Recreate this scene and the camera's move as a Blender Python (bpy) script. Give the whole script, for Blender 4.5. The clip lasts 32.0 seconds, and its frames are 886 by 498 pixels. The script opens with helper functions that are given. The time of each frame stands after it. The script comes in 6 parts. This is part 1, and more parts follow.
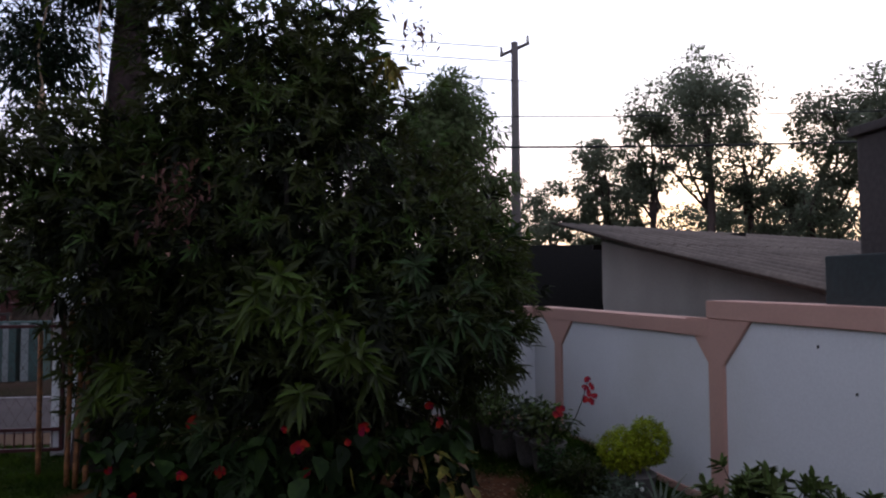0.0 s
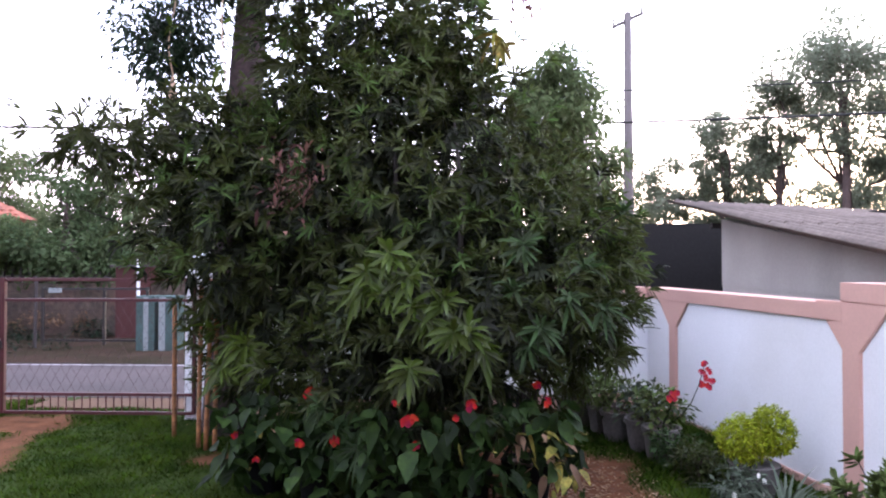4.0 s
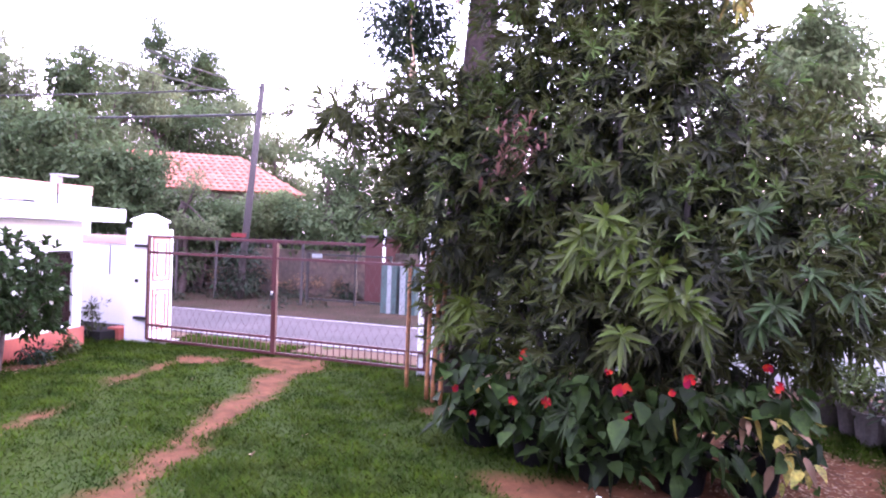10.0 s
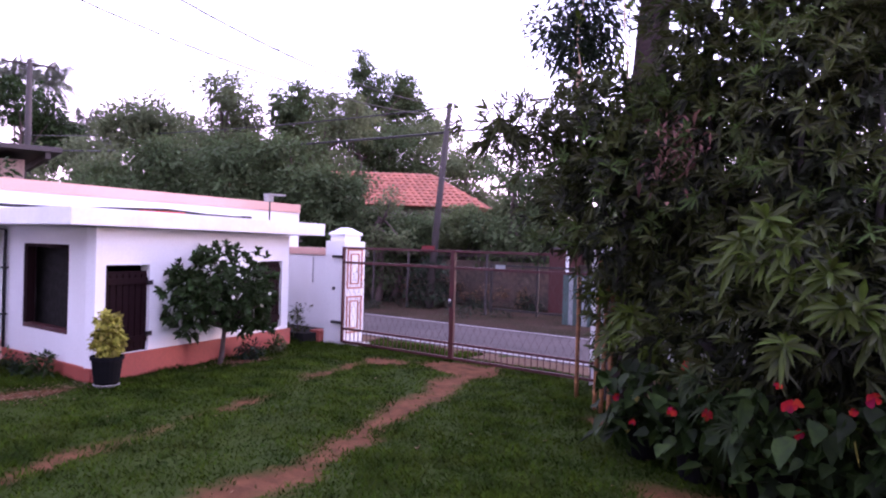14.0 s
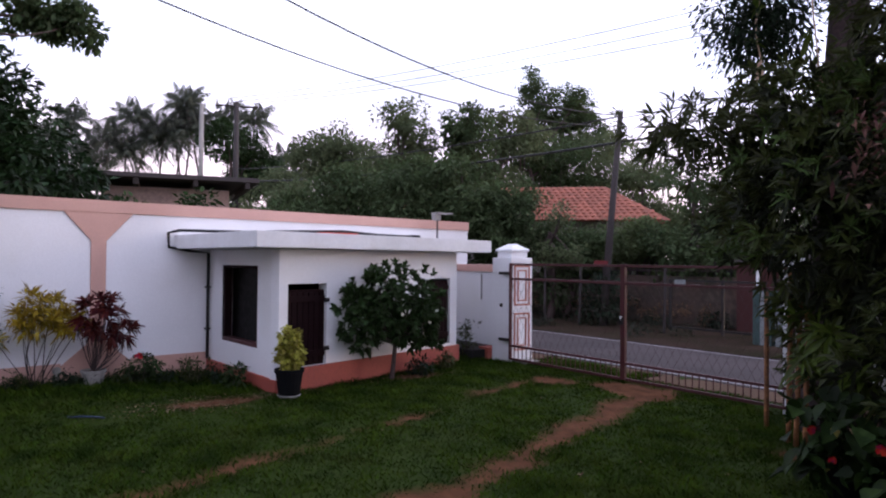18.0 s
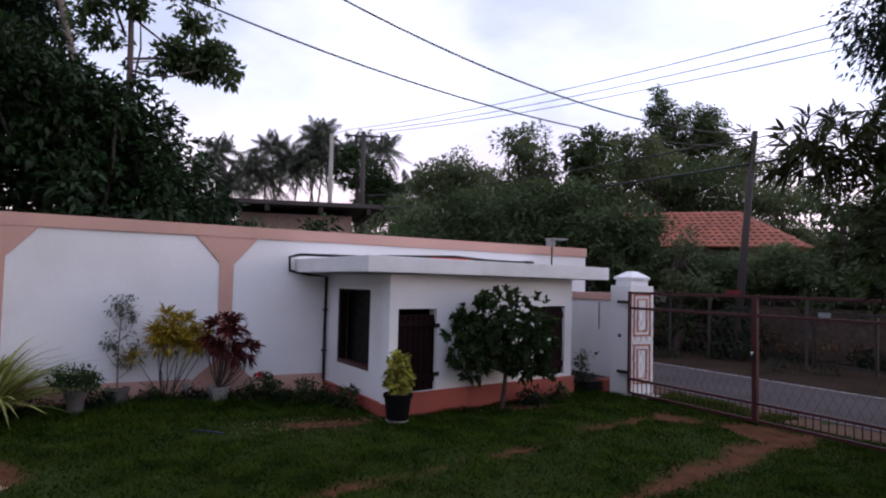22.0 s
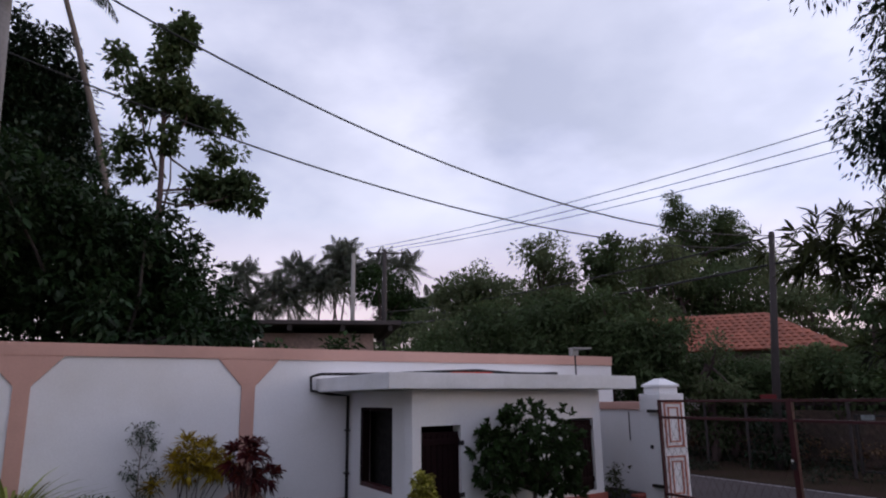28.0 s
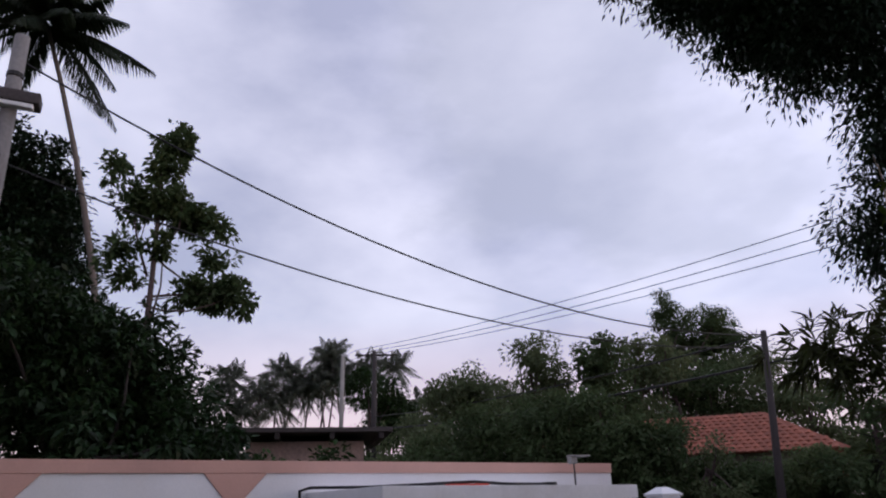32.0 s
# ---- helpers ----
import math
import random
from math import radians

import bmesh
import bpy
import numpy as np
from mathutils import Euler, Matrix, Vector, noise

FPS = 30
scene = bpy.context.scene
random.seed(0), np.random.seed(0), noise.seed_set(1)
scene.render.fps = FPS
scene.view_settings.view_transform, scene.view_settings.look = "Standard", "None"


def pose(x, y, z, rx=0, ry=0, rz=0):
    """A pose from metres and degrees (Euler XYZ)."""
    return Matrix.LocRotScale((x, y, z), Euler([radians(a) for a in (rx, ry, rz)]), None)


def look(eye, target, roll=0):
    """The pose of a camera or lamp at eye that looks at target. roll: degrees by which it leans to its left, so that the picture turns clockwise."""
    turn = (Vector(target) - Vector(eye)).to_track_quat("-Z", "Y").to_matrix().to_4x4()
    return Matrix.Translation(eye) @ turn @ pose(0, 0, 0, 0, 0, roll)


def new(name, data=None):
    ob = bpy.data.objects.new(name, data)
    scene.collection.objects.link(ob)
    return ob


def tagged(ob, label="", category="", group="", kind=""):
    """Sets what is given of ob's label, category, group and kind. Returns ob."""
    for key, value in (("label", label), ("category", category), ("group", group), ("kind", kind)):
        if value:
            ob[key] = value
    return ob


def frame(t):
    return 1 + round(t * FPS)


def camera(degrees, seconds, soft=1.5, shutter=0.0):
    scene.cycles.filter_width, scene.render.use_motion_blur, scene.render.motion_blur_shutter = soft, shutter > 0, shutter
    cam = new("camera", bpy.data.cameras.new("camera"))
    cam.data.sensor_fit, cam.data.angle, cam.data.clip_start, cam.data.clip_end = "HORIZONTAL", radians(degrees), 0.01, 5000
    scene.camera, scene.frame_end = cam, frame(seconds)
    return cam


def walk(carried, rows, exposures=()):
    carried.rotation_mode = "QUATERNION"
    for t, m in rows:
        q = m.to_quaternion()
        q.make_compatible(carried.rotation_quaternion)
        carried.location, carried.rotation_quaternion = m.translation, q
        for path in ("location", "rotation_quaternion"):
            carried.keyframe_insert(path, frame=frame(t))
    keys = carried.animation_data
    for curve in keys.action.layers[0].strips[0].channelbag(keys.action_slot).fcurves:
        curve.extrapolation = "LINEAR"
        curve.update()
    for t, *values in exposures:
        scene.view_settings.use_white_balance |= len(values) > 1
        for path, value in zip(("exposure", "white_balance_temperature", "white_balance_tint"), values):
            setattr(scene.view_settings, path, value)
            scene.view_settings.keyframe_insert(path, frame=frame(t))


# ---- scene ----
cam = camera(66.71, 32.0, soft=2.1, shutter=0.3)
# seconds, x, y, z, pitch, roll, yaw
PATH = [
    (0.0, -0.397, -0.315, 1.627, 2.75, 0.31, -6.90),
    (0.5, -0.407, -0.321, 1.630, 3.01, -0.18, -4.94),
    (1.0, -0.410, -0.304, 1.630, 3.04, -0.35, -4.70),
    (1.5, -0.408, -0.300, 1.627, 2.71, -0.27, -3.36),
    (2.0, -0.406, -0.291, 1.628, 1.65, 0.17, -2.25),
    (2.5, -0.407, -0.287, 1.630, 1.80, 0.03, -1.64),
    (3.0, -0.403, -0.280, 1.631, 1.50, 0.48, 0.11),
    (3.5, -0.394, -0.292, 1.625, 1.45, 0.11, 0.85),
    (5.5, -0.393, -0.292, 1.606, -0.56, 0.47, 10.19),
    (6.0, -0.396, -0.290, 1.606, -0.51, -0.07, 12.55),
    (6.5, -0.399, -0.298, 1.601, -1.11, -0.41, 14.35),
    (7.0, -0.398, -0.311, 1.592, -1.28, -0.79, 17.21),
    (7.5, -0.389, -0.305, 1.578, -1.14, -1.13, 16.67),
    (8.0, -0.371, -0.300, 1.558, -1.25, -1.86, 17.65),
    (8.5, -0.344, -0.304, 1.537, -1.06, -1.05, 17.68),
    (9.0, -0.312, -0.305, 1.510, -0.40, -1.21, 17.40),
    (9.5, -0.283, -0.310, 1.523, -0.91, -1.40, 16.86),
    (10.0, -0.283, -0.337, 1.518, -0.80, -1.92, 21.94),
    (10.5, -0.256, -0.341, 1.499, -0.62, -1.73, 21.86),
    (11.0, -0.219, -0.335, 1.489, -0.38, -1.21, 23.16),
    (11.5, -0.195, -0.337, 1.469, -1.32, -0.77, 22.37),
    (12.0, -0.179, -0.337, 1.467, 0.72, -1.11, 25.59),
    (12.5, -0.148, -0.382, 1.452, 0.49, -1.72, 29.69),
    (13.0, -0.103, -0.403, 1.467, -0.17, -1.06, 31.60),
    (13.5, -0.042, -0.371, 1.474, 0.53, -0.96, 34.13),
    (14.0, 0.005, -0.317, 1.477, -0.13, -1.55, 38.40),
    (14.5, 0.028, -0.267, 1.464, -0.25, -2.07, 40.18),
    (15.0, 0.029, -0.256, 1.478, -0.68, -0.86, 42.75),
    (15.5, 0.050, -0.235, 1.502, 0.65, 0.40, 45.72),
    (17.5, 0.014, -0.143, 1.472, 0.78, -0.23, 52.30),
    (18.0, 0.011, -0.127, 1.475, 1.00, -0.49, 53.32),
    (18.5, 0.008, -0.107, 1.479, 1.30, -0.23, 54.07),
    (19.0, 0.003, -0.077, 1.476, 1.44, -0.25, 55.42),
    (19.5, -0.004, -0.075, 1.481, 2.03, -0.18, 56.55),
    (20.0, -0.014, -0.073, 1.499, 2.03, -0.02, 55.99),
    (20.5, -0.025, -0.061, 1.491, 2.53, 1.30, 54.80),
    (21.0, -0.033, -0.022, 1.489, 1.77, 0.10, 58.06),
    (21.5, -0.013, 0.027, 1.496, 2.61, -0.84, 61.72),
    (22.0, -0.031, 0.059, 1.483, 3.02, -1.38, 63.71),
    (22.5, -0.016, 0.088, 1.486, 3.26, -0.65, 65.09),
    (23.0, -0.023, 0.110, 1.482, 3.63, -0.36, 66.02),
    (23.5, -0.025, 0.111, 1.481, 3.65, -0.63, 66.69),
    (24.0, -0.023, 0.116, 1.480, 3.75, -0.43, 68.18),
    (24.5, -0.031, 0.141, 1.481, 3.89, 0.02, 68.64),
    (26.5, 0.046, 0.094, 1.483, 8.55, 0.25, 65.43),
    (27.0, 0.043, 0.092, 1.485, 10.24, 0.30, 65.15),
    (27.5, 0.050, 0.082, 1.486, 11.60, 0.62, 65.27),
    (28.0, 0.033, 0.084, 1.483, 12.63, 0.69, 65.95),
    (28.5, 0.042, 0.071, 1.494, 13.90, 0.35, 65.99),
    (29.0, 0.030, 0.071, 1.508, 14.75, 0.47, 66.02),
    (29.5, 0.031, 0.068, 1.512, 16.46, 0.76, 65.73),
    (30.0, 0.026, 0.063, 1.524, 17.77, 0.75, 65.44),
    (30.5, 0.021, 0.051, 1.534, 19.00, 1.28, 65.51),
    (31.0, 0.024, 0.047, 1.541, 19.50, 1.49, 65.92),
    (31.5, 0.025, 0.048, 1.547, 20.66, 1.10, 65.59),
    (32.0, 0.022, 0.039, 1.553, 21.04, 1.56, 65.26),
]
EXPOSURES = [(0.0, -0.3, 6500, 10), (1.0, 0.45, 6500, 10), (2.0, 1.0, 6500, 10), (3.5, 1.85, 6450, 12), (5.5, 2.8, 6350, 22), (8.0, 3.12, 6150, 34), (10.0, 3.15, 6100, 42), (12.0, 2.95, 6100, 44), (13.0, 2.78, 6100, 46), (14.0, 1.6, 6100, 46), (15.0, 1.2, 6150, 42), (15.5, 1.0, 6200, 38), (17.5, 0.55, 6450, 18), (19.0, 0.38, 6500, 15), (21.0, 0.12, 6500, 14), (23.0, -0.1, 6550, 12), (24.5, -0.15, 6550, 12), (26.5, -0.15, 6550, 12), (27.0, -0.2, 6550, 12), (28.0, -0.5, 6600, 13), (30.0, -0.66, 6600, 14), (32.0, -0.64, 6600, 14)]
walk(cam, [(t, pose(x, y, z, 90 + p, r, w)) for t, x, y, z, p, r, w in PATH], EXPOSURES)

# ---- world and sun ----
SUN_AZ, SUN_EL = 30.0, 6.0          # degrees clockwise from +y, and up
world = bpy.data.worlds.new("sky")
scene.world = world
world.use_nodes = True
wn, wl = world.node_tree.nodes, world.node_tree.links
wn.clear()


def wnode(kind, **values):
    n = wn.new(kind)
    for k, v in values.items():
        n.inputs[k].default_value = v
    return n


sky = wn.new("ShaderNodeTexSky")
sky.sky_type, sky.sun_disc = "NISHITA", False
sky.sun_elevation, sky.sun_rotation = radians(SUN_EL), radians(SUN_AZ)
sky.air_density, sky.dust_density, sky.ozone_density = 1.0, 2.0, 2.0
co = wn.new("ShaderNodeTexCoord")
mp = wn.new("ShaderNodeMapping")
mp.inputs["Scale"].default_value = (1.0, 1.0, 2.0)
wl.new(co.outputs["Generated"], mp.inputs["Vector"])
cl = wnode("ShaderNodeTexNoise", Scale=2.4, Detail=6.0, Roughness=0.52)
wl.new(mp.outputs["Vector"], cl.inputs["Vector"])
ramp = wn.new("ShaderNodeValToRGB")
ramp.color_ramp.elements[0].position, ramp.color_ramp.elements[1].position = 0.36, 0.68
ramp.color_ramp.elements[0].color = (0.46, 0.49, 0.68, 1)
ramp.color_ramp.elements[1].color = (0.86, 0.88, 1.08, 1)
wl.new(cl.outputs["Fac"], ramp.inputs["Fac"])
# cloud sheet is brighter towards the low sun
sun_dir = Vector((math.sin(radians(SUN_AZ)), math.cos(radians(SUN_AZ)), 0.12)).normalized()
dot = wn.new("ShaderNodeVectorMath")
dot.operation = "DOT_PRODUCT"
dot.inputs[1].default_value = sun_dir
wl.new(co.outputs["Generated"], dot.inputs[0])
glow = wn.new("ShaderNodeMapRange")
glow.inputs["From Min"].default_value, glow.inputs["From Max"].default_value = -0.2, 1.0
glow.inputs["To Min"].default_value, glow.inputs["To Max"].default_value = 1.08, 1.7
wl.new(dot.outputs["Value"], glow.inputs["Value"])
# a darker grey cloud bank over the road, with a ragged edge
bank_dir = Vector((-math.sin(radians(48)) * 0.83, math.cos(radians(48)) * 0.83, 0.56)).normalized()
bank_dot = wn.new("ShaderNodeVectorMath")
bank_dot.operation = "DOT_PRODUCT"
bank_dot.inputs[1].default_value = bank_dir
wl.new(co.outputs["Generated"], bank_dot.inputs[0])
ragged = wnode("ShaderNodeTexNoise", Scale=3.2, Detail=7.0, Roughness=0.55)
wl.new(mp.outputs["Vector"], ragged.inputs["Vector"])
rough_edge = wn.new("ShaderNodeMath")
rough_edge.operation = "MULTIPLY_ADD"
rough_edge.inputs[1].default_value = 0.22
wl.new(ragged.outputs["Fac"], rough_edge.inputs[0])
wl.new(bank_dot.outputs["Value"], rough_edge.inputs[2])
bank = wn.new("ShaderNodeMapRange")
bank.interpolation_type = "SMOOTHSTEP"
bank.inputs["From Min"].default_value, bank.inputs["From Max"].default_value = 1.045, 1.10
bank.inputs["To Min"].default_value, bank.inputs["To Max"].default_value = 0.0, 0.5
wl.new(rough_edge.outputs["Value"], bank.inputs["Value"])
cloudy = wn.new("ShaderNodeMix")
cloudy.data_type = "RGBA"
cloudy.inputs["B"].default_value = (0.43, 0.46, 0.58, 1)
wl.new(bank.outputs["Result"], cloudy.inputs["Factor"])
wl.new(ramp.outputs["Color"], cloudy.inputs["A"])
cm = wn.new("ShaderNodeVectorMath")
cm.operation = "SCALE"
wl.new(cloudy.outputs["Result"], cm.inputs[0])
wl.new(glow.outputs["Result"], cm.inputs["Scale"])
# pale pink band low over the horizon
sep = wn.new("ShaderNodeSeparateXYZ")
wl.new(co.outputs["Generated"], sep.inputs["Vector"])
low = wn.new("ShaderNodeMapRange")
low.inputs["From Min"].default_value, low.inputs["From Max"].default_value = 0.10, 0.26
low.inputs["To Min"].default_value, low.inputs["To Max"].default_value = 0.75, 0.0
wl.new(sep.outputs["Z"], low.inputs["Value"])
pink = wn.new("ShaderNodeMix")
pink.data_type = "RGBA"
pink.inputs["B"].default_value = (1.12, 0.84, 0.93, 1)
wl.new(low.outputs["Result"], pink.inputs["Factor"])
wl.new(cm.outputs["Vector"], pink.inputs["A"])
bg_sky, bg_cl, addn, wo = wn.new("ShaderNodeBackground"), wn.new("ShaderNodeBackground"), wn.new("ShaderNodeAddShader"), wn.new("ShaderNodeOutputWorld")
bg_sky.inputs["Strength"].default_value = 0.07
bg_cl.inputs["Strength"].default_value = 1.25
wl.new(sky.outputs["Color"], bg_sky.inputs["Color"])
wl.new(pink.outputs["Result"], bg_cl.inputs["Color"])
wl.new(bg_sky.outputs["Background"], addn.inputs[0])
wl.new(bg_cl.outputs["Background"], addn.inputs[1])
wl.new(addn.outputs["Shader"], wo.inputs["Surface"])

sun = new("sun", bpy.data.lights.new("sun", "SUN"))
sun.data.energy, sun.data.angle, sun.data.color = 0.9, radians(12), (1.0, 0.86, 0.74)
sun.matrix_world = look((0, 0, 20), tuple(Vector((0, 0, 20)) - Vector((sun_dir.x, sun_dir.y, math.tan(radians(SUN_EL))))))


# ---- materials ----
def material(name, colour, rough=0.8, vary=0.25, scale=3.0, fine=40.0, bump=0.2, second=None, amount=0.5, metal=0.0, spec=0.3, island=0.0, stain=None, through_light=0.0, coords="Object", per_object=0.0):
    """Base colour broken up at two scales, with fine relief. second: a colour mixed in by patches; island: change from piece to piece."""
    m = bpy.data.materials.new(name)
    m.use_nodes = True
    n, l = m.node_tree.nodes, m.node_tree.links
    b = n["Principled BSDF"]
    b.inputs["Roughness"].default_value, b.inputs["Metallic"].default_value = rough, metal
    b.inputs["Specular IOR Level"].default_value = spec
    tc = n.new("ShaderNodeTexCoord")

    def noise_at(s, d=5.0):
        t = n.new("ShaderNodeTexNoise")
        t.inputs["Scale"].default_value, t.inputs["Detail"].default_value = s, d
        l.new(tc.outputs[coords], t.inputs["Vector"])
        return t.outputs["Fac"]

    def ranged(v, a, c, lo=0.35, hi=0.65):
        r = n.new("ShaderNodeMapRange")
        for k, x in zip(("From Min", "From Max", "To Min", "To Max"), (lo, hi, a, c)):
            r.inputs[k].default_value = x
        l.new(v, r.inputs["Value"])
        return r.outputs["Result"]

    def mixed(fac, a, c, blend="MIX"):
        x = n.new("ShaderNodeMix")
        x.data_type, x.blend_type = "RGBA", blend
        for sock, v in ((x.inputs["Factor"], fac), (x.inputs["A"], a), (x.inputs["B"], c)):
            if isinstance(v, (float, int)):
                sock.default_value = v
            elif isinstance(v, tuple):
                sock.default_value = (*v, 1)
            else:
                l.new(v, sock)
        return x.outputs["Result"]

    big, small = noise_at(scale), noise_at(fine, 3.0)
    c = mixed(ranged(big, 0.0, amount), colour, second or tuple(x * 0.8 for x in colour))
    if stain:
        c = mixed(ranged(noise_at(scale * 0.6, 8.0), 0.0, 0.7, 0.55, 0.72), c, stain)
    g = n.new("ShaderNodeHueSaturation")
    l.new(ranged(small, 1 - vary, 1 + vary), g.inputs["Value"])
    l.new(c, g.inputs["Color"])
    out = g.outputs["Color"]
    if island:
        geo = n.new("ShaderNodeNewGeometry")
        h = n.new("ShaderNodeHueSaturation")
        l.new(ranged(geo.outputs["Random Per Island"], 1 - island, 1 + island, 0, 1), h.inputs["Value"])
        l.new(ranged(geo.outputs["Random Per Island"], 0.48, 0.52, 0, 1), h.inputs["Hue"])
        l.new(out, h.inputs["Color"])
        out = h.outputs["Color"]
    if per_object:
        oi = n.new("ShaderNodeObjectInfo")
        h = n.new("ShaderNodeHueSaturation")
        l.new(ranged(oi.outputs["Random"], 1 - per_object, 1 + per_object, 0, 1), h.inputs["Value"])
        l.new(out, h.inputs["Color"])
        out = h.outputs["Color"]
    l.new(out, b.inputs["Base Color"])
    l.new(ranged(small, max(0.02, rough - 0.12), min(1.0, rough + 0.1)), b.inputs["Roughness"])
    if bump:
        bp = n.new("ShaderNodeBump")
        bp.inputs["Strength"].default_value, bp.inputs["Distance"].default_value = bump, 0.01
        l.new(small, bp.inputs["Height"])
        l.new(bp.outputs["Normal"], b.inputs["Normal"])
    if through_light:
        tr = n.new("ShaderNodeBsdfTranslucent")
        l.new(out, tr.inputs["Color"])
        ms = n.new("ShaderNodeMixShader")
        ms.inputs["Fac"].default_value = through_light
        l.new(b.outputs["BSDF"], ms.inputs[1])
        l.new(tr.outputs["BSDF"], ms.inputs[2])
        l.new(ms.outputs["Shader"], n["Material Output"].inputs["Surface"])
    return m


WHITE = material("white_paint", (0.74, 0.74, 0.76), 0.8, 0.03, 1.0, 55, 0.12, (0.67, 0.67, 0.69), 0.7, stain=(0.62, 0.61, 0.59))
WHITE_SLAB = material("white_slab_paint", (0.72, 0.72, 0.74), 0.8, 0.03, 2.0, 25, 0.12, (0.60, 0.60, 0.60), 0.7, stain=(0.45, 0.44, 0.42))
PINK = material("terracotta_pink_paint", (0.54, 0.325, 0.27), 0.8, 0.035, 1.6, 45, 0.08, (0.48, 0.285, 0.24), 0.7, stain=(0.42, 0.26, 0.22))
RED = material("red_oxide_paint", (0.36, 0.085, 0.062), 0.65, 0.1, 2.5, 30, 0.2, (0.29, 0.072, 0.056), 0.7, stain=(0.28, 0.12, 0.09))
PINK_LINE = material("brown_moulding_paint", (0.45, 0.17, 0.12), 0.7, 0.1, 8, 60, 0.1)
DOOR = material("dark_red_wood", (0.012, 0.004, 0.005), 0.8, 0.2, 5, 60, 0.2, (0.008, 0.003, 0.003), spec=0.1)
# Near-black; stands for the shade inside pump house and shed.
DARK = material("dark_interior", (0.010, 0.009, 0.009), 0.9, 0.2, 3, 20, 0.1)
GATE = material("maroon_gate_paint", (0.062, 0.014, 0.017), 0.5, 0.15, 8, 90, 0.15, (0.045, 0.014, 0.014), 0.6, stain=(0.05, 0.02, 0.012))
WIRE = material("gate_mesh_wire", (0.05, 0.026, 0.026), 0.6, 0.1, 8, 90, 0.0, metal=0.3)
IRON = material("black_iron", (0.03, 0.028, 0.028), 0.5, 0.15, 10, 90, 0.1, metal=0.5)
CABLE = material("black_cable", (0.015, 0.015, 0.016), 0.6, 0.1, 10, 60, 0.0)
CONCRETE = material("weathered_concrete", (0.28, 0.265, 0.25), 0.85, 0.12, 1.5, 25, 0.4, (0.20, 0.19, 0.18), 0.7, stain=(0.15, 0.14, 0.13))
POLE_WOOD = material("dark_pole", (0.045, 0.038, 0.038), 0.85, 0.2, 2, 30, 0.4)
CLAY_POT = material("cement_pot", (0.14, 0.125, 0.12), 0.9, 0.15, 6, 40, 0.4, (0.085, 0.078, 0.074), 0.8, stain=(0.06, 0.06, 0.045))
BLACK_POT = material("black_plastic_pot", (0.006, 0.006, 0.007), 0.9, 0.15, 6, 40, 0.1, spec=0.08)
SOIL = material("potting_soil", (0.07, 0.045, 0.03), 0.95, 0.3, 10, 60, 0.6)
ASBESTOS = material("grey_corrugated_sheet", (0.135, 0.108, 0.093), 0.95, 0.18, 1.6, 22, 0.35, (0.085, 0.068, 0.06), 0.8, stain=(0.045, 0.038, 0.034), spec=0.1)
BEIGE = material("beige_plaster", (0.38, 0.35, 0.33), 0.9, 0.05, 1.0, 30, 0.1, (0.30, 0.275, 0.255), 0.8, stain=(0.22, 0.2, 0.185))
ROOF_RED = material("clay_roof_tile", (0.25, 0.080, 0.047), 0.85, 0.25, 3.0, 25, 0.4, (0.17, 0.052, 0.034), 0.7, per_object=0.2, stain=(0.10, 0.055, 0.042))
ASPHALT = material("asphalt", (0.076, 0.063, 0.064), 0.95, 0.16, 0.8, 60, 0.5, (0.055, 0.049, 0.049), 0.8, spec=0.04)
LINE = material("road_line_paint", (0.33, 0.31, 0.32), 0.8, 0.25, 4, 40, 0.2, (0.18, 0.17, 0.17), 0.9)
VERGE = material("verge_soil", (0.10, 0.062, 0.043), 0.95, 0.2, 3, 40, 0.6, (0.065, 0.045, 0.030), spec=0.05)
BARK = material("dark_bark", (0.075, 0.052, 0.05), 0.95, 0.3, 4, 30, 0.9, (0.05, 0.037, 0.036))
BARK_PALE = material("pale_bark", (0.20, 0.17, 0.15), 0.9, 0.25, 4, 30, 0.7)
STALK = material("orange_brown_stalk", (0.27, 0.115, 0.045), 0.65, 0.3, 9, 30, 0.3, (0.12, 0.055, 0.03), 0.9)
STALK_DRY = material("pale_dry_sheath", (0.34, 0.24, 0.17), 0.9, 0.2, 8, 40, 0.3, (0.24, 0.17, 0.12))
TIN = material("rusty_dark_sheet", (0.06, 0.05, 0.05), 0.8, 0.2, 2, 30, 0.3)
PLASTIC_RED = material("red_plastic", (0.5, 0.06, 0.035), 0.5, 0.1, 6, 50, 0.1)
POLE_GREY = material("grey_pole", (0.105, 0.092, 0.092), 0.9, 0.15, 2, 30, 0.3)
POLE_PALE = material("dull_concrete_pole", (0.19, 0.18, 0.175), 0.9, 0.12, 2, 30, 0.3, (0.14, 0.13, 0.125), 0.8)
TEAL = material("faded_teal_paint", (0.058, 0.092, 0.088), 0.9, 0.15, 3, 30, 0.2, (0.045, 0.065, 0.062), 0.8, spec=0.1)


def leafy(name, colour, second, rough=0.5, light=0.22, island=0.5, spec=0.16):
    return material(name, colour, rough, 0.12, 0.9, 25, 0.0, second, 0.9, spec=spec, island=island, through_light=light)


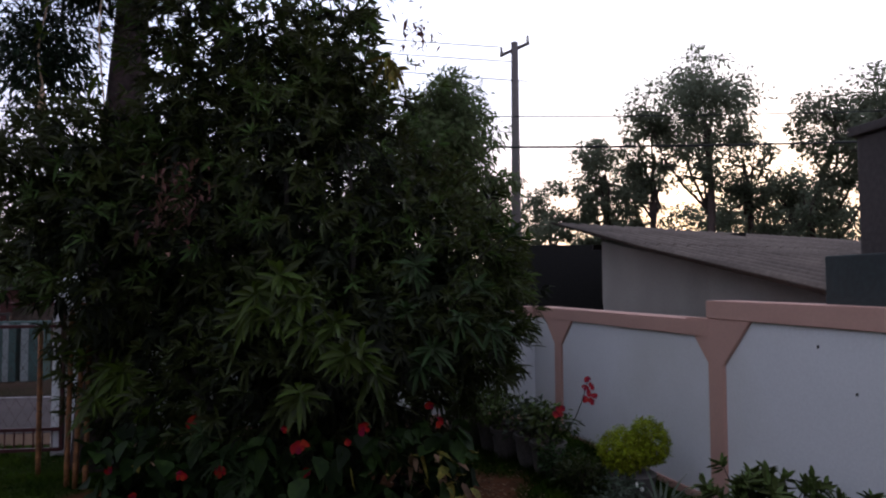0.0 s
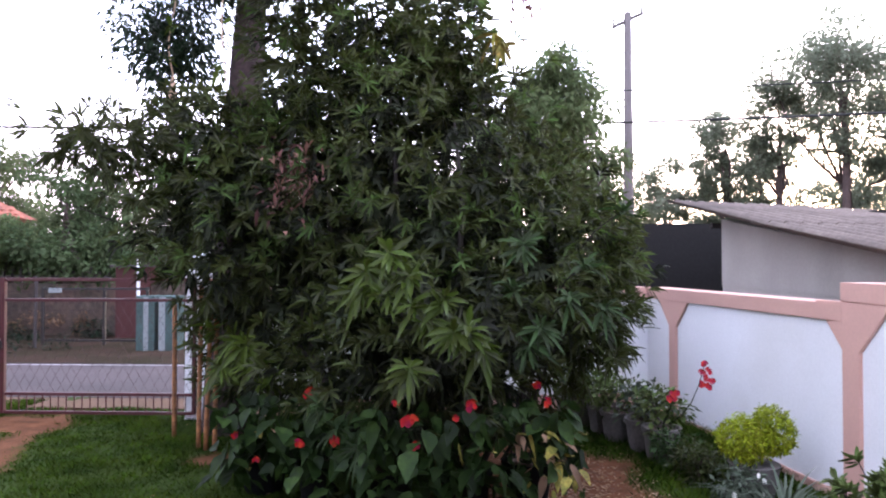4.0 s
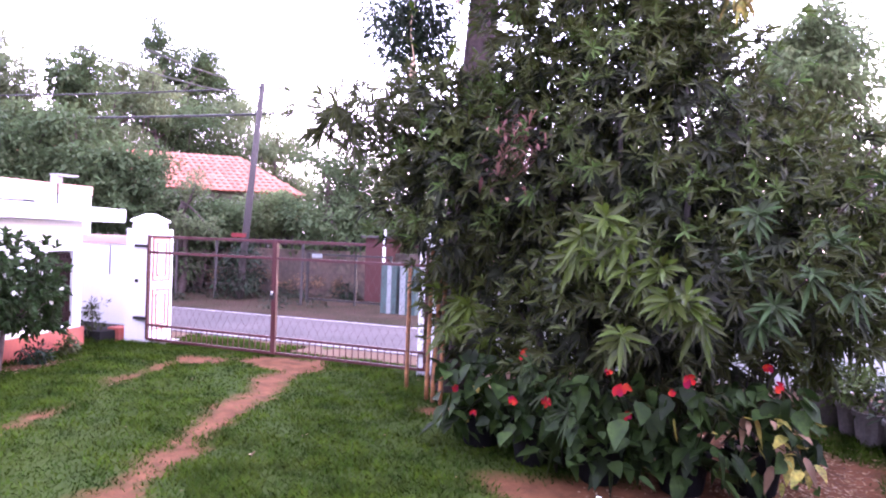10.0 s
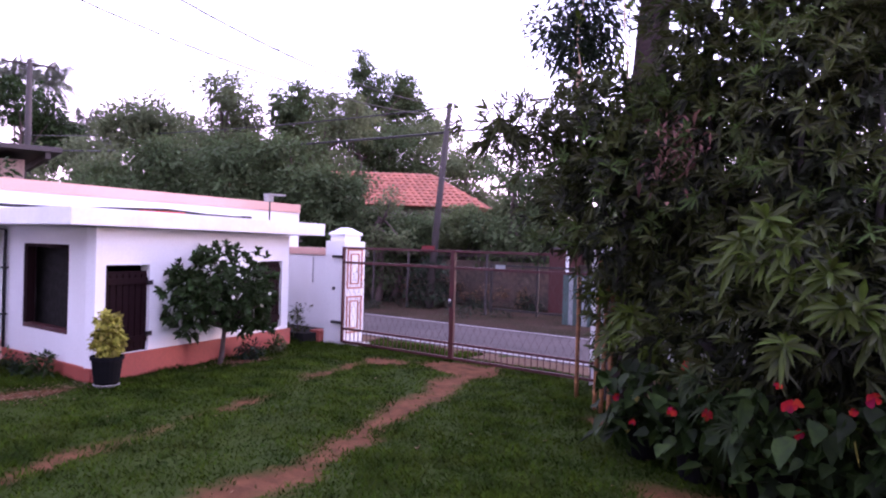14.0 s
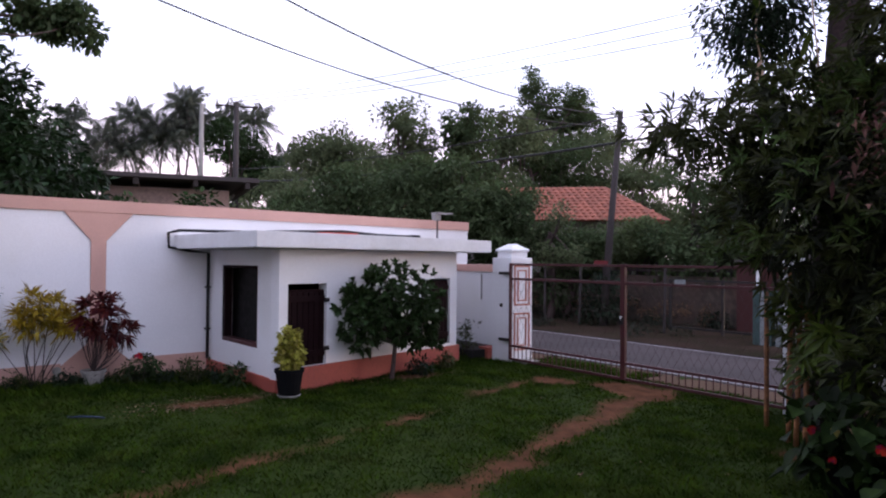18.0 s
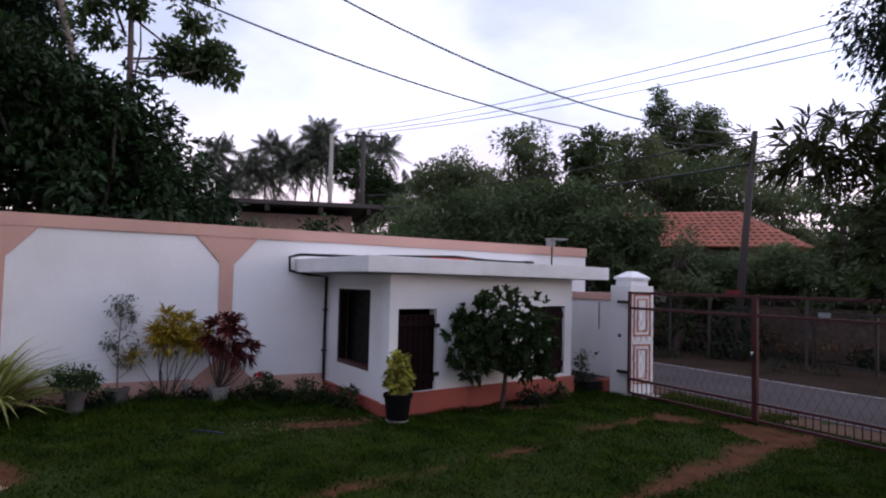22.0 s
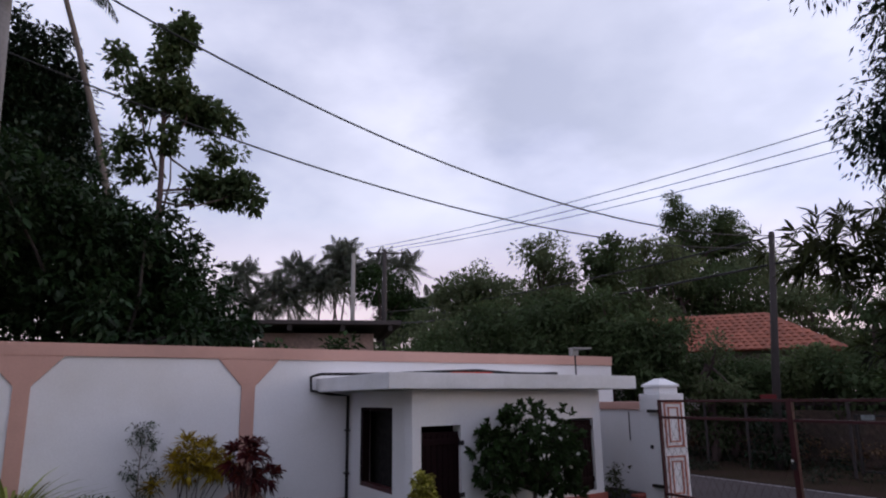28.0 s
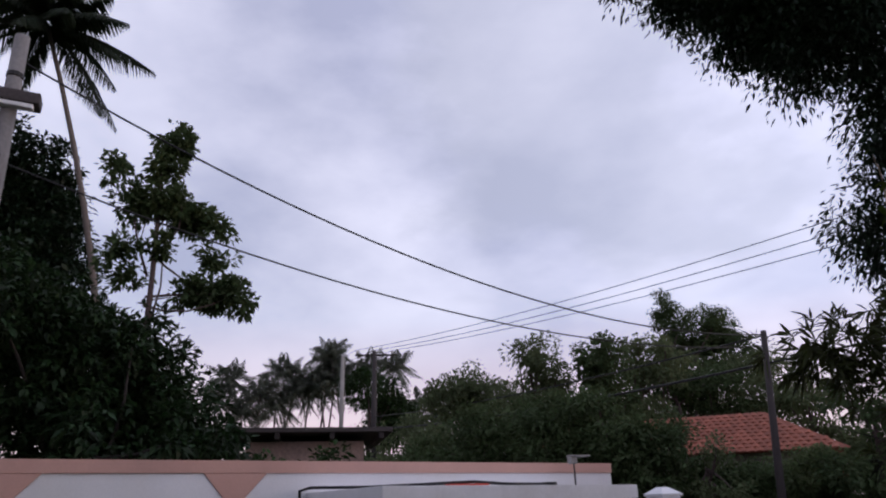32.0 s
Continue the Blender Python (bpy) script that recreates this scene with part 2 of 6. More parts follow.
LEAF_BUSH = leafy("glossy_bush_leaf", (0.042, 0.053, 0.013), (0.030, 0.034, 0.011), 0.42, 0.42, spec=0.2)
# Darkened copy of the bush leaf; the inner shade is in its colour.
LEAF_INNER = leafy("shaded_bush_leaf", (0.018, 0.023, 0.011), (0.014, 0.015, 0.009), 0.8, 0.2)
LEAF_MANGO = leafy("mango_leaf", (0.017, 0.034, 0.011), (0.012, 0.024, 0.010), 0.5)
LEAF_NEW = leafy("young_bush_leaf", (0.058, 0.084, 0.011), (0.036, 0.057, 0.009), 0.45, 0.4, spec=0.2)
LEAF_DARK = leafy("dark_tree_leaf", (0.0113, 0.0234, 0.0098), (0.0083, 0.0170, 0.0091))
LEAF_MID = leafy("mid_tree_leaf", (0.027, 0.050, 0.014), (0.019, 0.035, 0.012), 0.68)
# Far leaf made paler: distance haze is painted into its colour.
LEAF_FAR = leafy("hazed_far_tree_leaf", (0.115, 0.14, 0.068), (0.085, 0.108, 0.056), 0.85, 0.52, 0.3)
LEAF_BROAD = material("broad_flower_leaf", (0.020, 0.037, 0.008), 0.6, 0.22, 9.0, 45, 0.0, (0.008, 0.018, 0.005), 0.9, spec=0.12, through_light=0.25, per_object=0.6)
LEAF_LIME = leafy("lime_leaf", (0.26, 0.29, 0.012), (0.16, 0.21, 0.012), 0.6)
LEAF_YELLOW = leafy("yellow_croton_leaf", (0.38, 0.24, 0.016), (0.17, 0.15, 0.02))
LEAF_RED = leafy("red_croton_leaf", (0.13, 0.014, 0.014), (0.035, 0.016, 0.012), 0.45)
LEAF_DRY = leafy("dry_leaf", (0.19, 0.115, 0.07), (0.10, 0.06, 0.04), 0.8)
LEAF_GREY = leafy("grey_green_leaf", (0.075, 0.095, 0.065), (0.05, 0.066, 0.045), 0.6)
LEAF_STRIPE = leafy("striped_blade", (0.38, 0.37, 0.11), (0.12, 0.20, 0.05), 0.5, 0.22, 0.55)
PALM = leafy("palm_leaflet", (0.024, 0.035, 0.017), (0.017, 0.025, 0.015), 0.6)
LEAF_FADED = material("faded_leaf", (0.22, 0.17, 0.035), 0.7, 0.3, 14.0, 60, 0.0, (0.085, 0.095, 0.022), 0.95, spec=0.15, island=0.5, through_light=0.25, stain=(0.12, 0.06, 0.025))
# Roadside leaf, its colour also lifted to carry some haze.
LEAF_ROAD = leafy("roadside_leaf", (0.068, 0.096, 0.040), (0.046, 0.070, 0.031), 0.8, 0.36, 0.3)
PETAL_RED = leafy("red_petal", (0.27, 0.010, 0.014), (0.17, 0.006, 0.010), 0.9, 0.3, 0.35)
LEAF_PALE = leafy("pale_lime_leaf", (0.34, 0.31, 0.055), (0.20, 0.20, 0.04), 0.6)
LEAF_OLIVE = leafy("olive_shrub_leaf", (0.085, 0.115, 0.03), (0.055, 0.085, 0.022), 0.55)
# Lightened tree leaf: sun glow and haze are put into its colour.
LEAF_SUNLIT = leafy("sunlit_tree_leaf", (0.12, 0.15, 0.065), (0.09, 0.12, 0.058), 0.6, 0.65, 0.35)
LEAF_DEAD = leafy("dead_bush_leaf", (0.15, 0.070, 0.055), (0.09, 0.045, 0.038), 0.9)
BARK_DARK = material("blackish_bark", (0.028, 0.022, 0.020), 0.95, 0.3, 4, 30, 0.6, (0.018, 0.015, 0.014))
# Brighter copy of the bush leaf, with backlight and haze in its colour.
LEAF_LIT = leafy("lit_bush_leaf", (0.056, 0.084, 0.020), (0.036, 0.060, 0.016), 0.6, 0.5)
# Palest leaf copy; glare and haze towards the sun are in its colour.
LEAF_HAZE = leafy("hazed_tree_leaf", (0.165, 0.18, 0.13), (0.13, 0.15, 0.11), 0.85, 0.8, 0.25)
BARK_GREY = material("purplish_grey_bark", (0.072, 0.050, 0.052), 0.95, 0.3, 3, 22, 0.9, (0.040, 0.030, 0.031), 0.9)
# Paler palm copy that carries the haze of distance in its colour.
PALM_FAR = leafy("hazed_palm_leaflet", (0.13, 0.145, 0.115), (0.10, 0.115, 0.09), 0.8, 0.6)
PALM_BARK = material("grey_palm_bark", (0.12, 0.10, 0.09), 0.9, 0.25, 4, 30, 0.7)
POST_WHITE = material("dirty_white_strip", (0.19, 0.21, 0.215), 0.85, 0.2, 4, 30, 0.2)
PETAL_PINK = leafy("pink_petal", (0.38, 0.025, 0.045), (0.28, 0.02, 0.035), 0.9, 0.35, 0.3)
PETAL_WHITE = leafy("white_petal", (0.8, 0.8, 0.75), (0.75, 0.75, 0.68), 0.5, 0.3, 0.05)
GRASS = material("grass_blade", (0.037, 0.063, 0.0055), 0.85, 0.2, 3.2, 14, 0.0, (0.011, 0.023, 0.003), 0.95, spec=0.05, island=0.22, through_light=0.3, stain=(0.037, 0.052, 0.009))

# lawn: grass over earth, bare where the wheels run
GROUND = material("lawn_earth", (0.026, 0.040, 0.0080), 0.95, 0.2, 1.2, 60, 0.35, (0.021, 0.035, 0.008), 0.9, spec=0.04)
gn, gl = GROUND.node_tree.nodes, GROUND.node_tree.links
gb = gn["Principled BSDF"]
ga = gn.new("ShaderNodeAttribute")
ga.attribute_name = "bare"
gm = gn.new("ShaderNodeMix")
gm.data_type = "RGBA"
gold = gb.inputs["Base Color"].links[0].from_socket
gnoise = gn.new("ShaderNodeTexNoise")
gnoise.inputs["Scale"].default_value, gnoise.inputs["Detail"].default_value = 5.0, 12.0
gnoise.inputs["Roughness"].default_value = 0.72
gtc = gn.new("ShaderNodeTexCoord")
gl.new(gtc.outputs["Object"], gnoise.inputs["Vector"])
gr = gn.new("ShaderNodeValToRGB")
gr.color_ramp.elements[0].position, gr.color_ramp.elements[1].position = 0.3, 0.7
gr.color_ramp.elements[0].color, gr.color_ramp.elements[1].color = (0.045, 0.020, 0.011, 1), (0.135, 0.058, 0.029, 1)
gl.new(gnoise.outputs["Fac"], gr.inputs["Fac"])
gl.new(ga.outputs["Fac"], gm.inputs["Factor"])
gl.new(gold, gm.inputs["A"])
gl.new(gr.outputs["Color"], gm.inputs["B"])
gl.new(gm.outputs["Result"], gb.inputs["Base Color"])


# ---- building blocks ----
def mesh_of(name, verts, faces, mat, smooth=False):
    me = bpy.data.meshes.new(name)
    me.from_pydata([tuple(v) for v in verts], [], [tuple(f) for f in faces])
    if mat:
        me.materials.append(mat)
    if smooth:
        me.shade_smooth()
    return me


def put(ob, parent):
    ob.parent = parent
    return ob


def thing(name, label, category, at=(0, 0, 0), turn=0.0, group="", kind=""):
    ob = new(name)
    ob.empty_display_size = 0.1
    ob.matrix_world = pose(*at, 0, 0, turn)
    return tagged(ob, label, category, group, kind)


def part(name, bm, mat, parent=None, label="", smooth=False):
    """Links a bmesh or a mesh as one object, under a thing or a part."""
    if isinstance(bm, bmesh.types.BMesh):
        me = bpy.data.meshes.new(name)
        bm.normal_update()
        bm.to_mesh(me)
        bm.free()
        if mat:
            me.materials.append(mat)
        if smooth:
            me.shade_smooth()
    else:
        me = bm
    ob = new(name, me)
    if parent:
        ob.parent = parent
    if label:
        ob["label"] = label
    return ob


def box(x0, x1, y0, y1, z0, z1, bevel=0.0):
    bm = bmesh.new()
    bmesh.ops.create_cube(bm, size=1.0)
    for v in bm.verts:
        v.co = Vector(((x0, x1)[v.co.x > 0], (y0, y1)[v.co.y > 0], (z0, z1)[v.co.z > 0]))
    if bevel:
        bmesh.ops.bevel(bm, geom=bm.edges[:], offset=bevel, segments=2, affect="EDGES", profile=0.6)
    return bm


def prism(poly, d0, d1, frame_at, along, out, bevel=0.0):
    """A polygon of (s, z) on a vertical face that starts at frame_at, runs along, and is d0 to d1 thick towards out."""
    bm = bmesh.new()
    a, o = Vector(along), Vector(out)
    f0 = Vector(frame_at)
    low = [bm.verts.new(f0 + a * s + Vector((0, 0, z)) + o * d0) for s, z in poly]
    top = [bm.verts.new(f0 + a * s + Vector((0, 0, z)) + o * d1) for s, z in poly]
    k = len(poly)
    bm.faces.new(low[::-1])
    bm.faces.new(top)
    for i in range(k):
        bm.faces.new((low[i], low[(i + 1) % k], top[(i + 1) % k], top[i]))
    bmesh.ops.recalc_face_normals(bm, faces=bm.faces[:])
    if bevel:
        bmesh.ops.bevel(bm, geom=[e for e in bm.edges if all(v in top for v in e.verts)], offset=bevel, segments=2, affect="EDGES")
    return bm


def tube(points, radii, sides=8, cap=True):
    """A tapered tube through points."""
    bm = bmesh.new()
    pts = [Vector(p) for p in points]
    if isinstance(radii, (int, float)):
        radii = [radii] * len(pts)
    rings, ref = [], None
    for i, p in enumerate(pts):
        d = (pts[min(i + 1, len(pts) - 1)] - pts[max(i - 1, 0)]).normalized()
        if ref is None:
            ref = d.orthogonal().normalized()
        ref = (ref - d * ref.dot(d)).normalized()
        s = d.cross(ref)
        rings.append([bm.verts.new(p + (ref * math.cos(2 * math.pi * k / sides) + s * math.sin(2 * math.pi * k / sides)) * radii[i]) for k in range(sides)])
    for a, b in zip(rings, rings[1:]):
        for k in range(sides):
            bm.faces.new((a[k], a[(k + 1) % sides], b[(k + 1) % sides], b[k]))
    if cap:
        bm.faces.new(rings[0][::-1])
        bm.faces.new(rings[-1])
    return bm


def lathe(profile, sides=20, at=(0, 0, 0)):
    """A turned form from (radius, z) pairs."""
    bm = bmesh.new()
    rings = [[bm.verts.new((at[0] + r * math.cos(2 * math.pi * k / sides), at[1] + r * math.sin(2 * math.pi * k / sides), at[2] + z)) for k in range(sides)] for r, z in profile]
    for a, b in zip(rings, rings[1:]):
        for k in range(sides):
            bm.faces.new((a[k], a[(k + 1) % sides], b[(k + 1) % sides], b[k]))
    bm.faces.new(rings[0][::-1])
    bm.faces.new(rings[-1])
    return bm


# ---- leaves, in numpy ----
def unit(v):
    return v / np.maximum(np.linalg.norm(v, axis=-1, keepdims=True), 1e-9)


def leaves(base, direction, up, length, width, droop=0.25, fold=0.25):
    """Folded leaves, four triangles each: arrays of base points, directions, sideways guides, lengths and widths."""
    d = unit(direction)
    side = unit(np.cross(d, up))
    nrm = np.cross(side, d)
    L, W = length[:, None], width[:, None]
    mid = base + d * L * 0.5 - nrm * W * fold + np.array([0, 0, -1]) * L * droop * 0.25
    tip = base + d * L + np.array([0, 0, -1]) * L * droop
    lf = base + d * L * 0.45 + side * W * 0.5 + np.array([0, 0, -1]) * L * droop * 0.2
    rt = base + d * L * 0.45 - side * W * 0.5 + np.array([0, 0, -1]) * L * droop * 0.2
    v = np.stack([base, lf, mid, rt, tip], 1).reshape(-1, 3)
    k = (np.arange(len(base)) * 5)[:, None, None]
    f = (np.array([[0, 2, 1], [0, 3, 2], [1, 2, 4], [2, 3, 4]])[None] + k).reshape(-1, 3)
    return v, f


def blades(base, direction, up, length, width, droop=0.3, fold=0.34, form=(0.34, 0.5, 0.3), at=(0.2, 0.5, 0.8)):
    """Curved leaves of twelve triangles: widening, widest and narrowing cross-sections with a folded midrib."""
    d = unit(direction)
    side = unit(np.cross(d, up))
    nrm = np.cross(side, d)
    L, W = length[:, None], width[:, None]
    down = np.array([0, 0, -1.0])
    rows = [base]
    for s, h in zip(at, form):
        m = base + d * L * s + down * L * droop * s ** 2
        rows += [m + side * W * h, m - nrm * W * fold * h * 2, m - side * W * h]
    rows.append(base + d * L + down * L * droop)
    v = np.stack(rows, 1).reshape(-1, 3)
    q = [[0, 2, 1], [0, 3, 2]]
    for a in (1, 4):
        q += [[a, a + 1, a + 4], [a, a + 4, a + 3], [a + 1, a + 2, a + 5], [a + 1, a + 5, a + 4]]
    q += [[7, 8, 10], [8, 9, 10]]
    k = (np.arange(len(base)) * 11)[:, None, None]
    return v, (np.array(q)[None] + k).reshape(-1, 3)


def fast_mesh(name, v, f, mat, smooth=False):
    me = bpy.data.meshes.new(name)
    me.vertices.add(len(v))
    me.vertices.foreach_set("co", np.asarray(v, dtype=np.float32).ravel())
    me.loops.add(f.size)
    me.loops.foreach_set("vertex_index", np.asarray(f, dtype=np.int32).ravel())
    me.polygons.add(len(f))
    me.polygons.foreach_set("loop_start", np.arange(0, f.size, f.shape[1], dtype=np.int32))
    me.polygons.foreach_set("loop_total", np.full(len(f), f.shape[1], dtype=np.int32))
    me.update(calc_edges=True)
    me.validate()
    me.materials.append(mat)
    if smooth:
        me.shade_smooth()
    return me


def joined(lists):
    vs, fs, k = [], [], 0
    for v, f in lists:
        vs.append(v)
        fs.append(f + k)
        k += len(v)
    return np.concatenate(vs), np.concatenate(fs)


def in_blobs(rng, blobs, n, shell=0.55):
    """Points within ellipsoids (x, y, z, rx, ry, rz), more of them near the skin, and the way outward."""
    b = np.array(blobs, float)
    vol = (b[:, 3] * b[:, 4] * b[:, 5]) ** 0.75
    pick = rng.choice(len(b), n, p=vol / vol.sum())
    u = unit(rng.normal(size=(n, 3)))
    r = shell + (1 - shell) * rng.random(n) ** 0.6
    r = np.where(rng.random(n) < 0.25, rng.random(n) ** 0.5, r) * (1 + 0.10 * rng.normal(size=n))
    return b[pick, :3] + u * b[pick, 3:] * r[:, None], u


def whorls(rng, centres, outward, per, length, width, droop, spread=1.0, rise=0.35, make=None):
    """Rosettes of long leaves at shoot ends."""
    n = len(centres)
    axis = unit(outward + np.array([0, 0, rise]) + 0.35 * rng.normal(size=(n, 3)))
    guide = unit(np.cross(axis, unit(rng.normal(size=(n, 3)))))
    other = np.cross(axis, guide)
    ang = (np.arange(per)[None] * 2.399 + rng.random((n, 1)) * 6.28)
    lean = (0.3 + 1.05 * rng.random((n, per))) * spread
    d = (guide[:, None] * np.cos(ang)[..., None] + other[:, None] * np.sin(ang)[..., None]) * np.sin(lean)[..., None] + axis[:, None] * np.cos(lean)[..., None]
    base = centres[:, None] + axis[:, None] * ((rng.random((n, per)) - 0.7) * length * 0.45)[..., None]
    ln = length * (0.65 + 0.55 * rng.random(n * per))
    return (make or blades)(base.reshape(-1, 3), d.reshape(-1, 3), np.repeat(axis, per, 0) + 0.1, ln, ln * width * (0.8 + 0.4 * rng.random(n * per)), droop * (0.4 + 1.2 * rng.random((n * per, 1))))


def sprays(rng, centres, outward, per, size, scatter, aspect=0.45, droop=0.2):
    """Clumps of small leaves round twig ends."""
    n = len(centres)
    base = np.repeat(centres, per, 0) + rng.normal(size=(n * per, 3)) * scatter
    d = np.repeat(outward, per, 0) * 0.5 + rng.normal(size=(n * per, 3)) * 0.8 + np.array([0, 0, -0.15])
    ln = size * (0.6 + 0.7 * rng.random(n * per))
    return leaves(base, d, unit(rng.normal(size=(n * per, 3))) * 0.6 + np.array([0, 0, 1.0]), ln, ln * aspect, droop)


def limb(a, b, r0, r1, rng, bend=0.12, steps=5, sides=7):
    a, b = np.array(a, float), np.array(b, float)
    off = rng.normal(size=3) * np.linalg.norm(b - a) * bend
    ts = np.linspace(0, 1, steps)
    pts = [a + (b - a) * t + off * math.sin(math.pi * t) for t in ts]
    return tube(pts, [r0 + (r1 - r0) * t for t in ts], sides)


def merged(bms):
    out = bmesh.new()
    for b in bms:
        me = bpy.data.meshes.new("tmp")
        b.to_mesh(me)
        b.free()
        out.from_mesh(me)
        bpy.data.meshes.remove(me)
    return out


def leaves_small(base, direction, up, length, width, droop=0.15):
    """Plain kite-shaped leaves, two triangles each, for crowns that stay far off."""
    d = unit(direction)
    side = unit(np.cross(d, up))
    L, W = length[:, None], width[:, None]
    lf, rt = base + d * L * 0.45 + side * W * 0.5, base + d * L * 0.45 - side * W * 0.5
    tip = base + d * L + np.array([0, 0, -1]) * L * droop
    v = np.stack([base, lf, tip, rt], 1).reshape(-1, 3)
    k = (np.arange(len(base)) * 4)[:, None, None]
    f = (np.array([[0, 2, 1], [0, 3, 2]])[None] + k).reshape(-1, 3)
    return v, f


def clumpy(rng, blobs, clusters, radius, per, size, aspect=0.45, flat=0.6, droop=0.2, fine=True, hang=0.0):
    """A crown of separate leaf clumps with gaps between them."""
    c, o = in_blobs(rng, blobs, clusters, 0.5)
    r = radius * (0.55 + 0.75 * rng.random(clusters))
    u = unit(rng.normal(size=(clusters, per, 3)))
    q = rng.random((clusters, per, 1)) ** 0.45
    base = c[:, None] + u * q * r[:, None, None] * np.array([1, 1, flat])
    d = u * 0.7 + o[:, None] * 0.3 + rng.normal(size=u.shape) * 0.5 + np.array([0, 0, -0.1 - hang])
    n = clusters * per
    ln = size * (0.6 + 0.7 * rng.random(n))
    up = unit(rng.normal(size=(n, 3))) * 0.7 + np.array([0, 0, 1.0])
    make = leaves if fine else leaves_small
    return (*make(base.reshape(-1, 3), d.reshape(-1, 3), up, ln, ln * aspect, droop), c)


def tree(name, label, at, trunk_top, r0, blobs, clusters, radius, per, size, leaf, bark, seed, aspect=0.45, flat=0.6, limbs=9, group="", fine=False, bend=0.06, hang=0.0, limb_r=0.35, limb_from=0.45):
    """A tree: tapered trunk, limbs that reach into the leaf clumps of its crown."""
    g = np.random.default_rng(seed)
    t = thing(name, label, "tree", at, group=group)
    top = np.array(trunk_top, float) - np.array(at, float)
    loc = [(x - at[0], y - at[1], z - at[2], a, b, c) for x, y, z, a, b, c in blobs]
    v, f, c = clumpy(g, loc, clusters, radius, per, size, aspect, flat, 0.2, fine, hang)
    bits = [limb((0, 0, -0.1), top, r0, r0 * 0.4, g, bend, 7, 9)]
    for i in range(limbs):
        s = limb_from + (1 - limb_from) * g.random()
        bits.append(limb(top * s, c[i * 7 % len(c)], r0 * limb_r, r0 * 0.07, g, 0.12, 5, 5))
    part("trunk", merged(bits), bark, t, smooth=True)
    part("crown", fast_mesh("crown", v, f, leaf), None, t)
    return t


def polar(yaw, dist, z=0.0):
    a = radians(yaw)
    return (-math.sin(a) * dist, math.cos(a) * dist, z)


# ---- ground, road ----
WHEEL = [[(-3.05, 0.0), (-3.3, 1.3), (-3.42, 2.1), (-3.5, 2.9), (-3.85, 3.65), (-4.2, 4.75), (-4.62, 5.9), (-4.75, 7.2)],
         [(-4.4, 0.4), (-4.8, 1.8), (-5.08, 2.8), (-5.32, 3.9), (-5.85, 4.75), (-6.0, 5.5), (-5.85, 6.3), (-5.7, 7.2)]]


def to_line(px, py, line):
    best = np.full(px.shape, 1e9)
    for (ax, ay), (bx, by) in zip(line, line[1:]):
        dx, dy = bx - ax, by - ay
        t = np.clip(((px - ax) * dx + (py - ay) * dy) / (dx * dx + dy * dy), 0, 1)
        best = np.minimum(best, np.hypot(px - ax - t * dx, py - ay - t * dy))
    return best


def wobble(x, y, s, seed=0):
    return (np.sin(x * s + 1.3 * seed + 1.7 * np.sin(y * s * 0.7 + seed)) + np.sin(y * s * 1.3 + 2.1 * seed + 1.3 * np.sin(x * s * 0.9)) + 0.6 * np.sin((x + y) * s * 2.3 + seed)) / 2.6


def bare_at(x, y):
    """How bare the earth is, 0 to 1."""
    d1 = to_line(x, y, WHEEL[0]) + 0.09 * wobble(x, y, 5.0, 1) + 0.075 * wobble(x, y, 17.0, 2)
    d2 = to_line(x, y, WHEEL[1]) + 0.10 * wobble(x, y, 4.0, 3) + 0.06 * wobble(x, y, 13.0, 4)
    b = np.clip((0.205 - d1) / 0.11, 0, 1)
    b = np.maximum(b, np.clip((0.125 - d2) / 0.12, 0, 1) * np.clip(0.95 + 0.8 * wobble(x, y, 2.2, 5), 0, 1))
    pads = [(0.15, 4.5, 0.95, 1.7), (-0.5, 3.7, 1.3, 0.4), (-5.95, -0.85, 0.75, 0.4), (-4.9, 6.35, 0.8, 0.42), (-5.9, 6.0, 0.4, 0.3), (-6.97, 2.15, 0.22, 0.55), (-7.1, 4.75, 0.22, 0.5), (-2.5, 5.2, 0.28, 0.22)]
    for px, py, a, c in pads:
        q = np.hypot((x - px) / a, (y - py) / c) + 0.22 * wobble(x, y, 4.5, 6)
        b = np.maximum(b, np.clip((1.0 - q) / 0.3, 0, 1))
    return b


def lawn_height(x, y):
    h = 0.018 * wobble(x, y, 1.1, 7) + 0.008 * wobble(x, y, 4.0, 8)
    return h - 0.02 * bare_at(x, y)


xs = np.concatenate([[-900, -300, -120, -60, -35, -22, -16, -13, -11.5, -10.5], np.arange(-9.8, 3.4, 0.085), [4.5, 6, 9, 14, 25, 60, 150, 400, 900]])
ys = np.concatenate([[-900, -300, -100, -40, -18, -9, -5, -3.2], np.arange(-2.4, 7.2, 0.085), [7.6, 9, 11, 13, 16, 22, 35, 60, 150, 400, 900]])
GX, GY = np.meshgrid(xs, ys)
GZ = lawn_height(GX, GY) * ((np.abs(GX + 3.5) < 8) & (np.abs(GY - 2) < 7))
gv = np.stack([GX, GY, GZ], -1).reshape(-1, 3)
nx = len(xs)
gi = (np.arange(len(ys) - 1)[:, None] * nx + np.arange(nx - 1)[None]).ravel()
gf = np.stack([gi, gi + 1, gi + nx + 1, gi + nx], 1)
ground_me = fast_mesh("ground", gv, gf, GROUND)
ground_me.shade_smooth()
att = ground_me.attributes.new("bare", "FLOAT", "POINT")
att.data.foreach_set("value", bare_at(GX, GY).ravel().astype(np.float32) * ((np.abs(GX + 3.5) < 8) & (np.abs(GY - 2) < 7)).ravel())
tagged(new("ground", ground_me), "mown green lawn with bare red-earth wheel tracks", "lawn", kind="structure")

